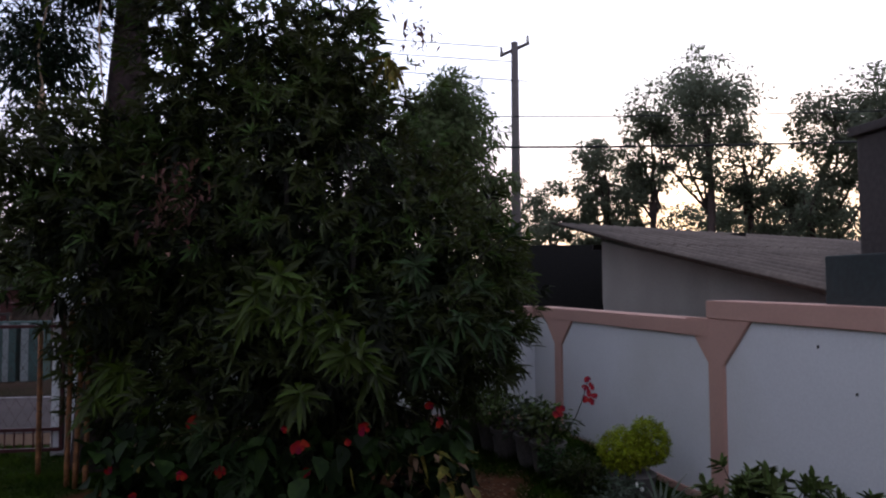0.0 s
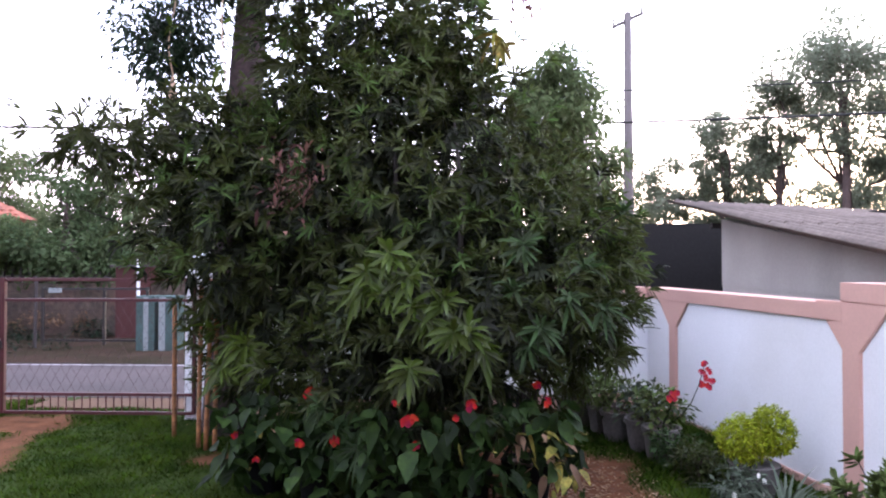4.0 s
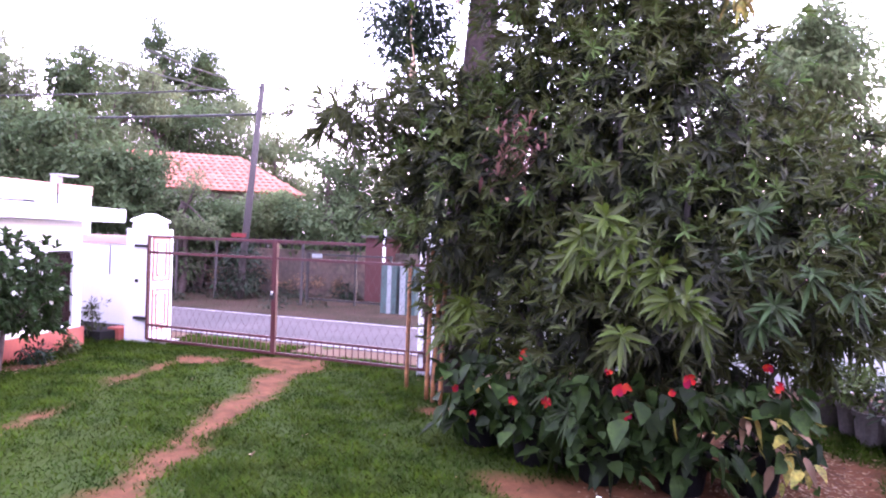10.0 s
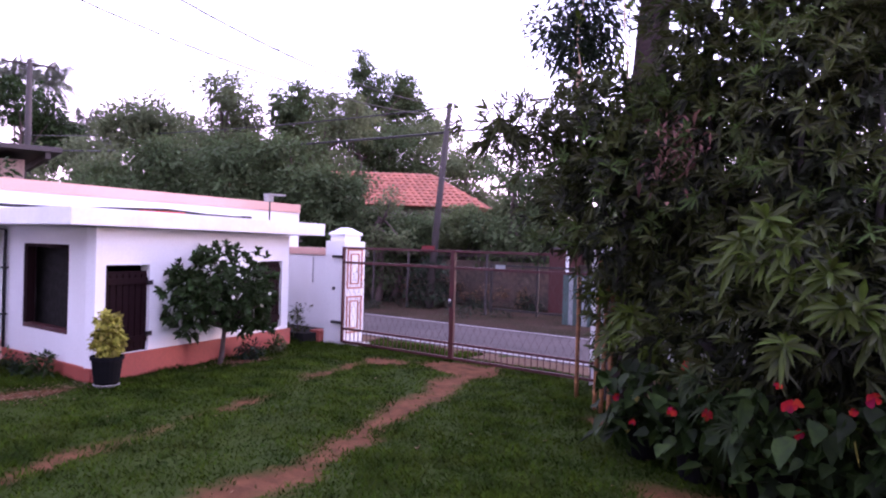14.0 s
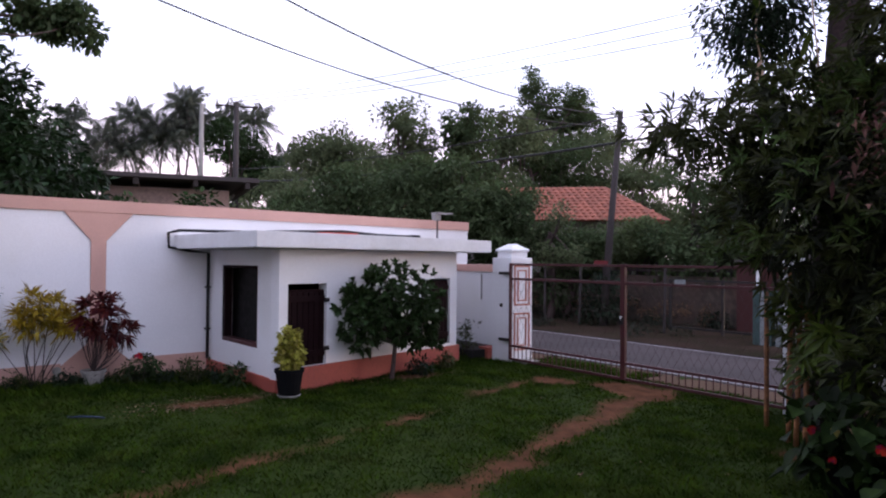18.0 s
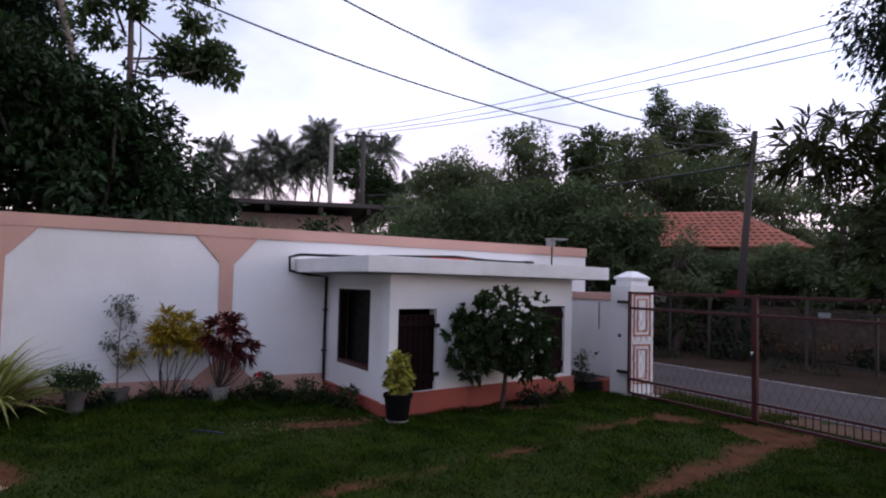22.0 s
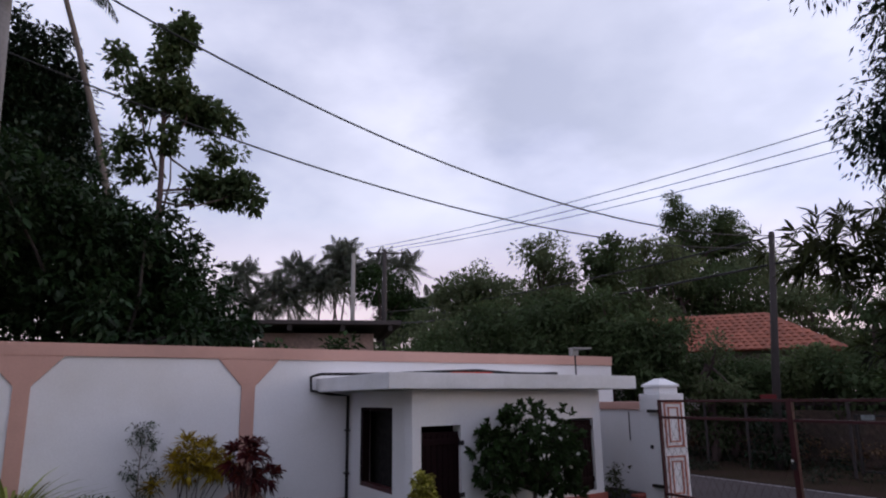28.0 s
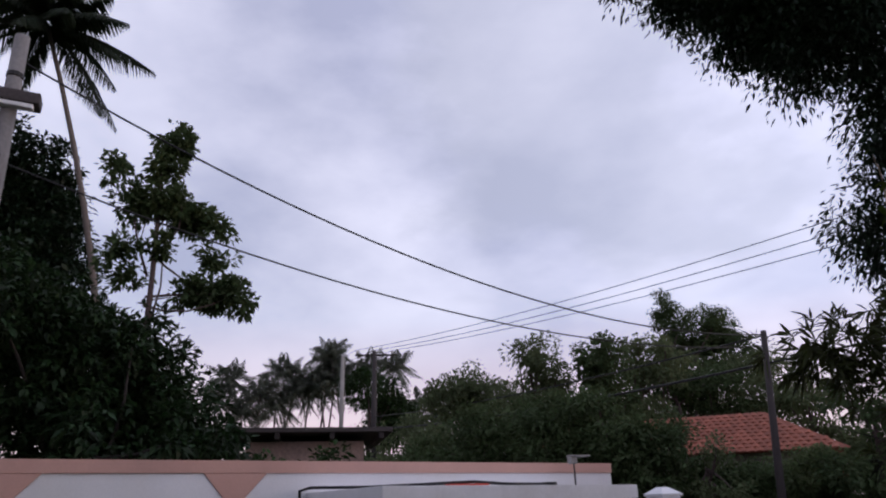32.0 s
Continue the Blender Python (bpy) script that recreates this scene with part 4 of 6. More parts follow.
tree("garden_tree", "leafy garden tree behind the large bush", (1.15, 8.5, 0), (0.85, 8.5, 3.4), 0.10, [(0.65, 8.5, 3.5, 0.7, 0.7, 0.6), (0.2, 8.5, 2.9, 0.9, 0.8, 0.6), (1.05, 8.4, 2.85, 0.45, 0.5, 0.4), (0.72, 8.5, 3.95, 0.45, 0.5, 0.4)], 185, 0.26, 80, 0.11, LEAF_SUNLIT, BARK, 12, 0.35, 0.7, 10, fine=True, hang=0.3)

# thin vines that hang from the shade tree
for i, (x, y, z0, z1) in enumerate(((-2.56, 5.55, 2.7, 4.6), (-3.05, 5.6, 3.0, 4.3))):
    g = np.random.default_rng(60 + i)
    vine = thing("hanging_vine", "thin hanging vine with pale leaves and a dry sheath", "vine", (x, y, z0), group="hanging vines")
    pts = [(0.03 * math.sin(q * 0.9 + i), 0.02 * math.cos(q), (z1 - z0) * q / 9) for q in range(10)]
    part("stem", tube(pts, 0.007, 5), STALK_DRY, vine, smooth=True)
    c = np.array(pts[1::2]) + g.normal(size=(5, 3)) * 0.02
    for p in c:
        part("leaf_tuft", fast_mesh("leaf_tuft", *whorls(g, p[None], unit(g.normal(size=(1, 3)) + np.array([0, -1, 0])), 5, 0.13, 0.3, 0.5), LEAF_NEW, True), None, vine)
    v, f = blades(np.tile(np.array(pts[2]), (3, 1)), np.array([[0.1, -0.1, -1.0], [-0.1, -0.1, -1.0], [0.02, -0.2, -1.0]]), np.tile(np.array([0, 1.0, 0.1]), (3, 1)), np.array([0.32, 0.26, 0.2]), np.array([0.05, 0.04, 0.04]), 0.1)
    part("dry_sheath", fast_mesh("dry_sheath", v, f, STALK_DRY, True), None, vine, "pale dry leaf sheath")

# orange-brown stalks at the foot of the shade tree
for x, y, tx, ty, h in ((-3.12, 5.85, -3.14, 5.89, 1.25), (-2.73, 5.45, -2.73, 5.5, 1.45), (-2.66, 5.43, -2.64, 5.5, 1.5), (-2.57, 5.4, -2.58, 5.46, 1.15)):
    st = thing("cane_stalk", "orange-brown dry cane stalk beside the gate", "stalk", (x, y, 0), group="cane stalks")
    k = 7
    pts = [((tx - x) * i / k, (ty - y) * i / k, h * i / k - 0.03) for i in range(k + 1)]
    part("cane", tube(pts, 0.021, 7), STALK, st, smooth=True)
    for i in range(1, k):
        part("node", lathe([(0.022, -0.008), (0.026, 0.0), (0.022, 0.008)], 8, pts[i]), STALK, st)


def leafy_shrub(name, label, at, shoots, per, length, width, leaf, bark=BARK_DARK, droop=0.35, category="shrub", group="", seed=1, rise=0.35, stem_r=0.012, shoot_name="rosette", arch=False):
    """Stems that rise from one foot to shoots, each with its own whorl of leaves."""
    g = np.random.default_rng(seed)
    t = thing(name, label, category, at, group=group)
    A = np.array(at, float)
    for p in shoots:
        e, s0 = np.array(p) - A, np.array([g.normal() * 0.04, g.normal() * 0.04, -0.03])
        if arch:
            m = np.array([e[0] * 0.2, e[1] * 0.1, e[2] * 0.85])
            us = np.linspace(0, 1, 7)
            part("stem", tube([s0 * (1 - u) ** 2 + 2 * u * (1 - u) * m + u * u * e for u in us], [stem_r * (1.4 - 0.9 * u) for u in us], 5), bark, t, smooth=True)
        else:
            part("stem", limb(s0, e, stem_r * 1.4, stem_r * 0.5, g, 0.08, 5, 5), bark, t, smooth=True)
        q = e[None]
        v, f = whorls(g, q, unit(q * np.array([1, 1, 0.4])), per, length, width, droop, 1.25, rise)
        part(shoot_name, fast_mesh(shoot_name, v, f, leaf, True), None, t)
    return t


SH = [(-0.83, 3.36, 1.66), (-0.96, 3.42, 1.56), (-0.72, 3.32, 1.54), (-0.84, 3.38, 1.43), (-0.70, 3.30, 1.38), (-0.90, 3.45, 1.50), (-0.53, 3.30, 1.40), (-0.40, 3.30, 1.26), (-0.48, 3.26, 1.24), (-0.33, 3.30, 1.15), (-0.71, 3.26, 1.05), (-0.62, 3.36, 1.30), (-0.76, 3.42, 1.6), (-1.02, 3.5, 1.46)]
leafy_shrub("whorled_shrub", "shrub with yellow-green drooping whorls of long leaves", (-0.75, 4.9, 0), SH, 21, 0.155, 0.21, LEAF_NEW, seed=2, droop=0.38, stem_r=0.007, arch=True)
leafy_shrub("whorled_shrub", "darker green whorled shrub against the large bush", (0.0, 4.9, 0), [(-0.05, 3.98, 1.72), (-0.02, 3.95, 1.09), (0.05, 3.92, 1.2), (-0.12, 3.96, 1.45), (0.66, 4.39, 1.97), (0.35, 4.1, 1.6), (0.5, 4.2, 1.3), (0.25, 4.05, 1.38)], 22, 0.165, 0.19, LEAF_MID, seed=3, droop=0.38, stem_r=0.007, arch=True)
leafy_shrub("whorled_shrub", "low green whorled shrub beside the cane stalks", (-1.9, 5.2, 0), [(-2.05, 4.65, 1.0), (-1.97, 4.6, 0.88), (-2.25, 4.7, 0.83), (-2.16, 4.72, 1.03), (-2.4, 4.86, 1.1), (-1.85, 4.6, 0.75), (-2.3, 4.85, 0.7)], 24, 0.19, 0.2, LEAF_NEW, seed=4, stem_r=0.007, droop=0.42, arch=True)
leafy_shrub("whorled_shrub", "narrow-leaved pale green shoots among the flowering pots", (-1.2, 4.1, 0), [(-1.3, 3.78, 0.74), (-1.06, 3.7, 0.5), (-1.2, 3.75, 0.62)], 22, 0.14, 0.11, LEAF_MID, seed=6, stem_r=0.006, droop=0.4, arch=True)


def potted(name, label, at, pot_r, pot_h, pot_mat, category="potted plant", group="", rim=True):
    t = thing(name, label, category, at, group=group)
    p = part("pot", lathe([(pot_r * 0.72, 0), (pot_r * 0.78, pot_h * 0.1), (pot_r * 0.97, pot_h * 0.86), (pot_r * 1.06, pot_h * 0.87), (pot_r * 1.06, pot_h), (pot_r * 0.93, pot_h), (pot_r * 0.9, pot_h * 0.9), (0.01, pot_h * 0.88)], 20), pot_mat, t, smooth=False)
    part("soil", lathe([(pot_r * 0.88, pot_h * 0.84), (pot_r * 0.85, pot_h * 0.905), (0.01, pot_h * 0.93)], 14), SOIL, p)
    return t


def flower_head(g, parent, at, size, mat, petals=5, facing=(0, -1, 0.4)):
    fc = unit(np.array(facing) + g.normal(size=3) * 0.25)
    s1 = unit(np.cross(fc, np.array([0.3, 0.2, 1.0])))
    s2 = np.cross(fc, s1)
    a = np.arange(petals) * 2 * math.pi / petals + g.random() * 6
    d = s1[None] * np.cos(a)[:, None] + s2[None] * np.sin(a)[:, None] + fc[None] * 0.45
    d = d + g.normal(size=d.shape) * 0.22
    ln = size * (0.55 + 0.45 * g.random(petals))
    v, f = blades(np.tile(np.array(at, float), (petals, 1)), d, np.tile(fc, (petals, 1)), ln, ln * 0.95, 0.35, 0.2, (0.26, 0.48, 0.44), (0.25, 0.6, 0.88))
    return part("flower", fast_mesh("flower", v, f, mat, True), None, parent)


FL = [((-1.43, 4.09, 0.77), 0.07), ((-1.43, 3.78, 0.52), 0.06), ((-1.21, 3.73, 0.55), 0.065), ((-0.75, 3.69, 0.68), 0.085), ((-0.71, 3.70, 0.54), 0.05), ((-0.38, 3.71, 0.78), 0.07), ((-1.99, 4.24, 0.45), 0.05), ((-1.76, 4.0, 0.35), 0.04), ((-0.85, 3.80, 0.76), 0.04), ((-0.48, 3.78, 0.68), 0.04), ((0.1, 4.02, 0.73), 0.06), ((0.04, 4.10, 0.82), 0.05)]
for i, (x, y) in enumerate(((-1.85, 4.45), (-1.38, 4.2), (-0.92, 4.08), (-0.42, 4.12), (0.0, 4.3))):
    g = np.random.default_rng(70 + i)
    t = potted("flowering_pot_plant", "broad-leaved plant with red flowers in a black pot", (x, y, 0), 0.17, 0.28, BLACK_POT, group="flowering pot plants")
    n = 112
    c = np.stack([np.clip(g.normal(size=n), -1.7, 1.7) * 0.17, g.normal(size=n) * 0.12 - 0.2, 0.17 + 0.55 * g.random(n)], 1)
    d = c * np.array([1, 1, 0.0]) + np.array([0, -0.4, -0.05]) + g.normal(size=(n, 3)) * 0.55
    ln = 0.12 * (0.5 + 0.8 * g.random(n))
    up = np.tile(np.array([0, 0, 1.0]), (n, 1)) + g.normal(size=(n, 3)) * 0.55
    for k in range(n):
        part("leaf", fast_mesh("leaf", *blades(c[k:k + 1], d[k:k + 1], up[k:k + 1], ln[k:k + 1], ln[k:k + 1] * 0.84, 0.3 + 0.5 * g.random(), 0.2, (0.45, 0.47, 0.20), (0.16, 0.45, 0.8)), LEAF_BROAD, True), None, t)
    for k in range((3, 0, 0, 2, 34)[i]):
        part("withered_leaf", fast_mesh("withered_leaf", *blades(c[k:k + 1] * np.array([[0.75, 0.6, 0.7]]) + np.array([0.10, -0.26, 0.08]), d[k:k + 1], np.array([[0.2, 0, 1.0]]), ln[k:k + 1] * 0.85, ln[k:k + 1] * 0.5, 0.6, 0.2, (0.4, 0.47, 0.22), (0.16, 0.45, 0.8)), (LEAF_FADED, LEAF_FADED, LEAF_DRY)[k % 3], True), None, t, "yellowed withering leaf")
    part("stem", merged([limb((0, 0, 0.24), c[k], 0.007, 0.003, g, 0.1, 4, 4) for k in range(0, n, 5)]), LEAF_BROAD, t)
    for p, s in FL:
        if min(range(5), key=lambda q: abs(p[0] - (-1.85, -1.38, -0.92, -0.42, 0.0)[q])) == i:
            flower_head(g, t, np.array(p) - np.array((x, y, 0)), s * 0.78, PETAL_RED)
g = np.random.default_rng(80)
for p in ((-0.86, 3.62, 0.06), (-1.01, 3.6, 0.02), (-0.3, 3.5, 0.02)):
    tagged(part("fallen_petal", fast_mesh("fallen_petal", *leaves(np.array([p]), np.array([[0.3, -0.5, 0.1]]), np.array([[0, 0, 1.0]]), np.array([0.06]), np.array([0.04]), 0.1), PETAL_WHITE), None), "pale fallen petal under the flowering plants", "petal", "fallen petals")

# ---- row of pots along the east wall ----
for i in range(6):
    s = i / 7
    x, y = 0.62 + (1.42 - 0.62) * s + 0.02 * (-1) ** i, 6.75 + (4.72 - 6.75) * s
    g = np.random.default_rng(90 + i)
    t = potted("row_pot_plant", "grey cement pot with a small green plant, in a row", (x, y, 0), 0.15, 0.27, CLAY_POT, group="pots along the wall")
    v, f, c = clumpy(g, [(0, 0, 0.42, 0.22, 0.22, 0.17)], 24, 0.10, 15, 0.06, 0.6, 0.8)
    part("foliage", fast_mesh("foliage", v, f, (LEAF_OLIVE, LEAF_GREY, LEAF_OLIVE)[i % 3]), None, t)
    part("stem", merged([limb((0, 0, 0.22), c[k], 0.006, 0.002, g, 0.1, 4, 4) for k in range(0, 16, 2)]), BARK, t)
    if i == 5:
        for p in ((0.22, -0.4, 0.75), (0.25, -0.38, 0.80), (0.19, -0.4, 0.70), (0.26, -0.42, 0.72), (0.22, -0.37, 0.84), (0.2, -0.36, 0.78), (0.24, -0.41, 0.68), (0.0, -0.3, 0.6), (-0.03, -0.32, 0.57), (0.02, -0.27, 0.56), (0.03, -0.31, 0.61)):
            flower_head(g, t, p, 0.038, PETAL_PINK)
        part("flower_stem", merged([limb((0.05, -0.05, 0.3), (0.22, -0.39, 0.84), 0.006, 0.003, g, 0.05, 5, 4), limb((0.0, -0.05, 0.3), (0.0, -0.3, 0.6), 0.006, 0.003, g, 0.05, 5, 4)]), LEAF_BROAD, t)

for i, (x, y, r, leaf) in enumerate(((1.2, 5.05, 0.2, LEAF_MID), (1.28, 4.72, 0.18, LEAF_BUSH), (1.35, 4.15, 0.15, LEAF_GREY))):
    g = np.random.default_rng(130 + i)
    t = thing("silvery_shrub", "low silvery-green fine-leaved shrub under the wall", "shrub", (x, y, 0), group="low shrubs under the wall")
    v, f, c = clumpy(g, [(0, 0, 0.17, r, r, 0.14)], 46, 0.06, 16, 0.05, 0.4, 0.9)
    part("foliage", fast_mesh("foliage", v, f, leaf), None, t)
    part("stem", merged([limb((0, 0, -0.02), c[k], 0.005, 0.002, g, 0.1, 4, 4) for k in range(0, 46, 6)]), BARK, t)
    if i == 2:
        for k in range(1, 46, 5):
            flower_head(g, t, c[k] * np.array([1.15, 1.15, 1.0]) + np.array([0, -0.02, 0.03]), 0.022, PETAL_WHITE, 5, (-0.3, -0.8, 0.5))
ball = thing("clipped_lime_shrub", "yellow-green clipped ball shrub in a grey pot", "shrub", (1.55, 4.42, 0))
part("pot", lathe([(0.12, 0), (0.16, 0.2), (0.17, 0.24), (0.15, 0.24), (0.01, 0.22)], 18), CLAY_POT, ball)
g = np.random.default_rng(99)
c, o = in_blobs(g, [(-0.07, 0, 0.40, 0.155, 0.16, 0.14), (0.12, 0.0, 0.46, 0.13, 0.14, 0.15)], 1250, 0.95)
v, f = sprays(g, c, o, 10, 0.021, 0.013, 0.5)
part("foliage", fast_mesh("foliage", v, f, LEAF_LIME), None, ball)


def blade_plant(name, label, at, n, length, width, leaf, seed, spread=1.0, base_z=0.0, category="plant"):
    """A fountain of arching strap leaves, each built of five segments."""
    g = np.random.default_rng(seed)
    vs, fs = [], []
    for i in range(n):
        a, e = i * 2.399, 0.5 + 0.95 * g.random()
        e = math.pi / 2 - (math.pi / 2 - e) * spread
        L = length * (0.65 + 0.5 * g.random())
        d = np.array([math.cos(a) * math.cos(e), math.sin(a) * math.cos(e), math.sin(e)])
        s = np.linspace(0, 1, 6)[:, None]
        p = np.array([0, 0, base_z]) + d * s * L + np.array([math.cos(a), math.sin(a), -1.1]) * s ** 2.4 * L * 0.35 * (0.6 + 0.8 * g.random())
        side = np.array([-math.sin(a), math.cos(a), 0])
        w = width * np.array([0.7, 1.0, 1.0, 0.85, 0.5, 0.04])[:, None]
        k = sum(len(q) for q in vs)
        vs.append(np.concatenate([p - side * w / 2, p + np.array([0, 0, -0.15]) * w, p + side * w / 2]))
        for j in range(5):
            fs += [(k + j, k + j + 1, k + 7 + j, k + 6 + j), (k + 6 + j, k + 7 + j, k + 13 + j, k + 12 + j)]
    t = thing(name, label, category, at)
    part("blade_fountain", fast_mesh("blade_fountain", np.concatenate(vs), np.array(fs), leaf), None, t)
    return t


blade_plant("spiky_plant", "grey-green spiky strap-leaved plant by the wall", (1.5, 3.85, 0), 60, 0.5, 0.022, LEAF_GREY, 101)
blade_plant("spider_plant", "large variegated yellow-green strap-leaved plant at the wall", (-8.38, -1.0, 0), 190, 1.12, 0.045, LEAF_STRIPE, 102)
g = np.random.default_rng(131)
CS = [(1.72 + 0.2 * g.normal(), 3.1 + 0.12 * g.normal(), 0.40 + 0.18 * g.random()) for _ in range(44)]
leafy_shrub("corner_shrub", "olive green leafy shrub at the foot of the wall", (1.75, 3.1, 0), CS, 14, 0.085, 0.36, LEAF_OLIVE, seed=103, rise=0.9, droop=0.15, stem_r=0.006)

# ---- plants along the west wall ----
ped = potted("pedestal_pot_plant", "dense green plant in a tall cement pot", (-8.3, -0.22, 0), 0.10, 0.24, CLAY_POT)
v, f, c = clumpy(np.random.default_rng(110), [(0, 0, 0.38, 0.26, 0.27, 0.11)], 60, 0.08, 26, 0.05, 0.35, 0.7)
part("foliage", fast_mesh("foliage", v, f, LEAF_MID), None, ped)
wisp = potted("wispy_pot_tree", "thin wispy young tree in a pot against the white wall", (-8.75, 0.19, 0), 0.13, 0.2, CLAY_POT)
g = np.random.default_rng(111)
part("stem", merged([limb((0, 0, 0.15), (0, 0.02, 1.2), 0.012, 0.004, g, 0.02, 7, 5)] + [limb((0, 0, 0.3 + 0.11 * k), (g.normal() * 0.1, (-1) ** k * 0.14, 0.5 + 0.11 * k), 0.006, 0.002, g, 0.1, 4, 4) for k in range(8)]), BARK_PALE, wisp)
v, f, c = clumpy(g, [(0, 0.02, 1.1, 0.10, 0.15, 0.22), (0, -0.1, 0.75, 0.08, 0.09, 0.12), (0, 0.1, 0.6, 0.1, 0.14, 0.2)], 66, 0.07, 10, 0.045, 0.4, 0.9)
part("foliage", fast_mesh("foliage", v, f, LEAF_GREY), None, wisp)
YS = [(-8.72, 0.35, 0.58), (-8.6, 0.55, 0.88), (-8.7, 0.68, 1.08), (-8.62, 0.78, 1.0), (-8.75, 0.92, 1.0), (-8.6, 1.0, 0.86), (-8.55, 1.12, 0.82), (-8.55, 0.72, 0.86), (-8.5, 0.85, 0.76), (-8.65, 0.6, 0.72), (-8.6, 1.15, 0.7), (-8.5, 0.95, 0.66)]
leafy_shrub("yellow_croton", "yellow-leaved croton shrub in front of the white wall", (-8.62, 0.72, 0), YS, 40, 0.17, 0.13, LEAF_YELLOW, seed=112, stem_r=0.005, droop=0.2)
yc = [o for o in bpy.data.objects if o.name == "yellow_croton"][0]
part("foliage", fast_mesh("foliage", *clumpy(np.random.default_rng(116), [(0.0, 0.05, 0.92, 0.16, 0.26, 0.14), (0.03, 0.30, 0.78, 0.14, 0.22, 0.13), (0.03, -0.08, 0.75, 0.14, 0.2, 0.13), (-0.1, -0.37, 0.56, 0.05, 0.07, 0.06)], 64, 0.075, 14, 0.09, 0.28, 0.9, fine=True)[:2], LEAF_YELLOW), None, yc)
rc = potted("red_croton_pot", "dark red croton in a small pale pot", (-8.52, 1.28, 0), 0.13, 0.2, CONCRETE)
g = np.random.default_rng(113)
c, o = in_blobs(g, [(0.02, 0.06, 0.78, 0.2, 0.28, 0.27), (0.02, 0.3, 0.65, 0.1, 0.12, 0.12)], 30, 0.7)
for p, q in zip(c, o):
    part("stem", limb((0, 0, 0.16), p, 0.006, 0.003, g, 0.08, 5, 5), BARK, rc)
    part("leaf_whorl", fast_mesh("leaf_whorl", *whorls(g, p[None], q[None], 20, 0.15, 0.2, 0.35), LEAF_RED), None, rc)
lime = potted("lime_leaf_pot_plant", "yellow-green column of leaves in a black pot with pale saucer", (-6.72, 2.86, 0.035), 0.15, 0.28, BLACK_POT)
part("saucer", lathe([(0.10, -0.03), (0.125, 0.0), (0.12, 0.005), (0.01, 0.0)], 20), CONCRETE, lime, "pale round saucer")
v, f, c = clumpy(np.random.default_rng(114), [(0, 0, 0.42, 0.13, 0.13, 0.14), (0, 0, 0.58, 0.11, 0.11, 0.14)], 130, 0.05, 10, 0.055, 0.7, 0.9, fine=True)
part("foliage", fast_mesh("foliage", v, f, LEAF_PALE), None, lime)
fr = thing("white_flowered_tree", "small round tree with white flowers by the pump house", "tree", (-7.02, 4.32, 0))
g = np.random.default_rng(115)
c, o = in_blobs(g, [(0.05, 0.0, 1.02, 0.45, 0.60, 0.44), (0.0, -0.35, 0.85, 0.35, 0.42, 0.3), (0.0, 0.4, 0.85, 0.3, 0.38, 0.32), (0.1, -0.4, 0.5, 0.22, 0.25, 0.12), (0.05, 0.4, 0.5, 0.25, 0.3, 0.16), (0.05, 0.15, 0.6, 0.25, 0.3, 0.15)], 470, 0.6)
part("trunk", merged([limb((0, 0, -0.05), (0.03, 0.05, 0.5), 0.035, 0.025, g, 0.08, 5, 7)] + [limb((0.03, 0.05, 0.45), c[k], 0.016, 0.004, g, 0.1, 5, 5) for k in range(0, 380, 16)]), BARK, fr, smooth=True)
v, f = whorls(g, c, o, 11, 0.092, 0.42, 0.2)
part("crown", fast_mesh("crown", v, f, LEAF_MID), None, fr)
q, o2 = in_blobs(g, [(0.05, 0.0, 0.98, 0.44, 0.52, 0.42)], 40, 0.97)
for p in q:
    if p[2] > 0.6:
        flower_head(g, fr, p, 0.026, PETAL_WHITE, 5, (0.8, -0.4, 0.3))
for i, (p, r, leaf) in enumerate((((-8.55, 1.9, 0.14), 0.14, LEAF_MID), ((-8.2, 2.3, 0.16), 0.16, LEAF_BUSH), ((-7.6, 2.6, 0.14), 0.12, LEAF_MID), ((-8.35, 1.6, 0.1), 0.12, LEAF_BUSH), ((-8.6, 0.5, 0.1), 0.16, LEAF_BUSH), ((-8.6, 0.0, 0.1), 0.2, LEAF_DARK), ((-8.5, 1.0, 0.08), 0.16, LEAF_DARK), ((-7.5, 3.0, 0.1), 0.1, LEAF_MID), ((-7.2, 4.9, 0.1), 0.14, LEAF_DARK), ((-7.35, 5.4, 0.12), 0.16, LEAF_BUSH), ((-8.0, 6.3, 0.34), 0.15, LEAF_BUSH))):
    g = np.random.default_rng(120 + i)
    t = thing("low_weed", "small green leafy weed at the wall foot", "weed", (p[0], p[1], 0), group="weeds at the wall foot")
    v, f, c = clumpy(g, [(0, 0, p[2], r, r, p[2] * 0.8)], 22, 0.06, 12, 0.07, 0.35, 0.9, fine=True)
    part("foliage", fast_mesh("foliage", v, f, leaf), None, t)
    part("stem", merged([limb((0, 0, -0.02), c[k], 0.005, 0.002, g, 0.1, 4, 4) for k in range(0, 22, 4)]), BARK, t)

g = np.random.default_rng(139)
rose = thing("rose_bush", "small leafy rose bush with one pink bloom by the wall", "rose bush", (-8.28, 1.72, 0))
v, f, c = clumpy(g, [(0, 0, 0.2, 0.17, 0.17, 0.15)], 26, 0.07, 12, 0.055, 0.55, 0.9, fine=True)
part("foliage", fast_mesh("foliage", v, f, LEAF_MID), None, rose)
part("stem", merged([limb((0, 0, -0.02), c[k], 0.005, 0.002, g, 0.1, 4, 4) for k in range(0, 26, 4)] + [limb((0, 0, -0.02), (0.06, -0.02, 0.36), 0.005, 0.003, g, 0.05, 5, 4)]), BARK, rose)
flower_head(g, rose, (0.07, -0.03, 0.37), 0.05, PETAL_PINK, 7, (0.8, -0.3, 0.4))

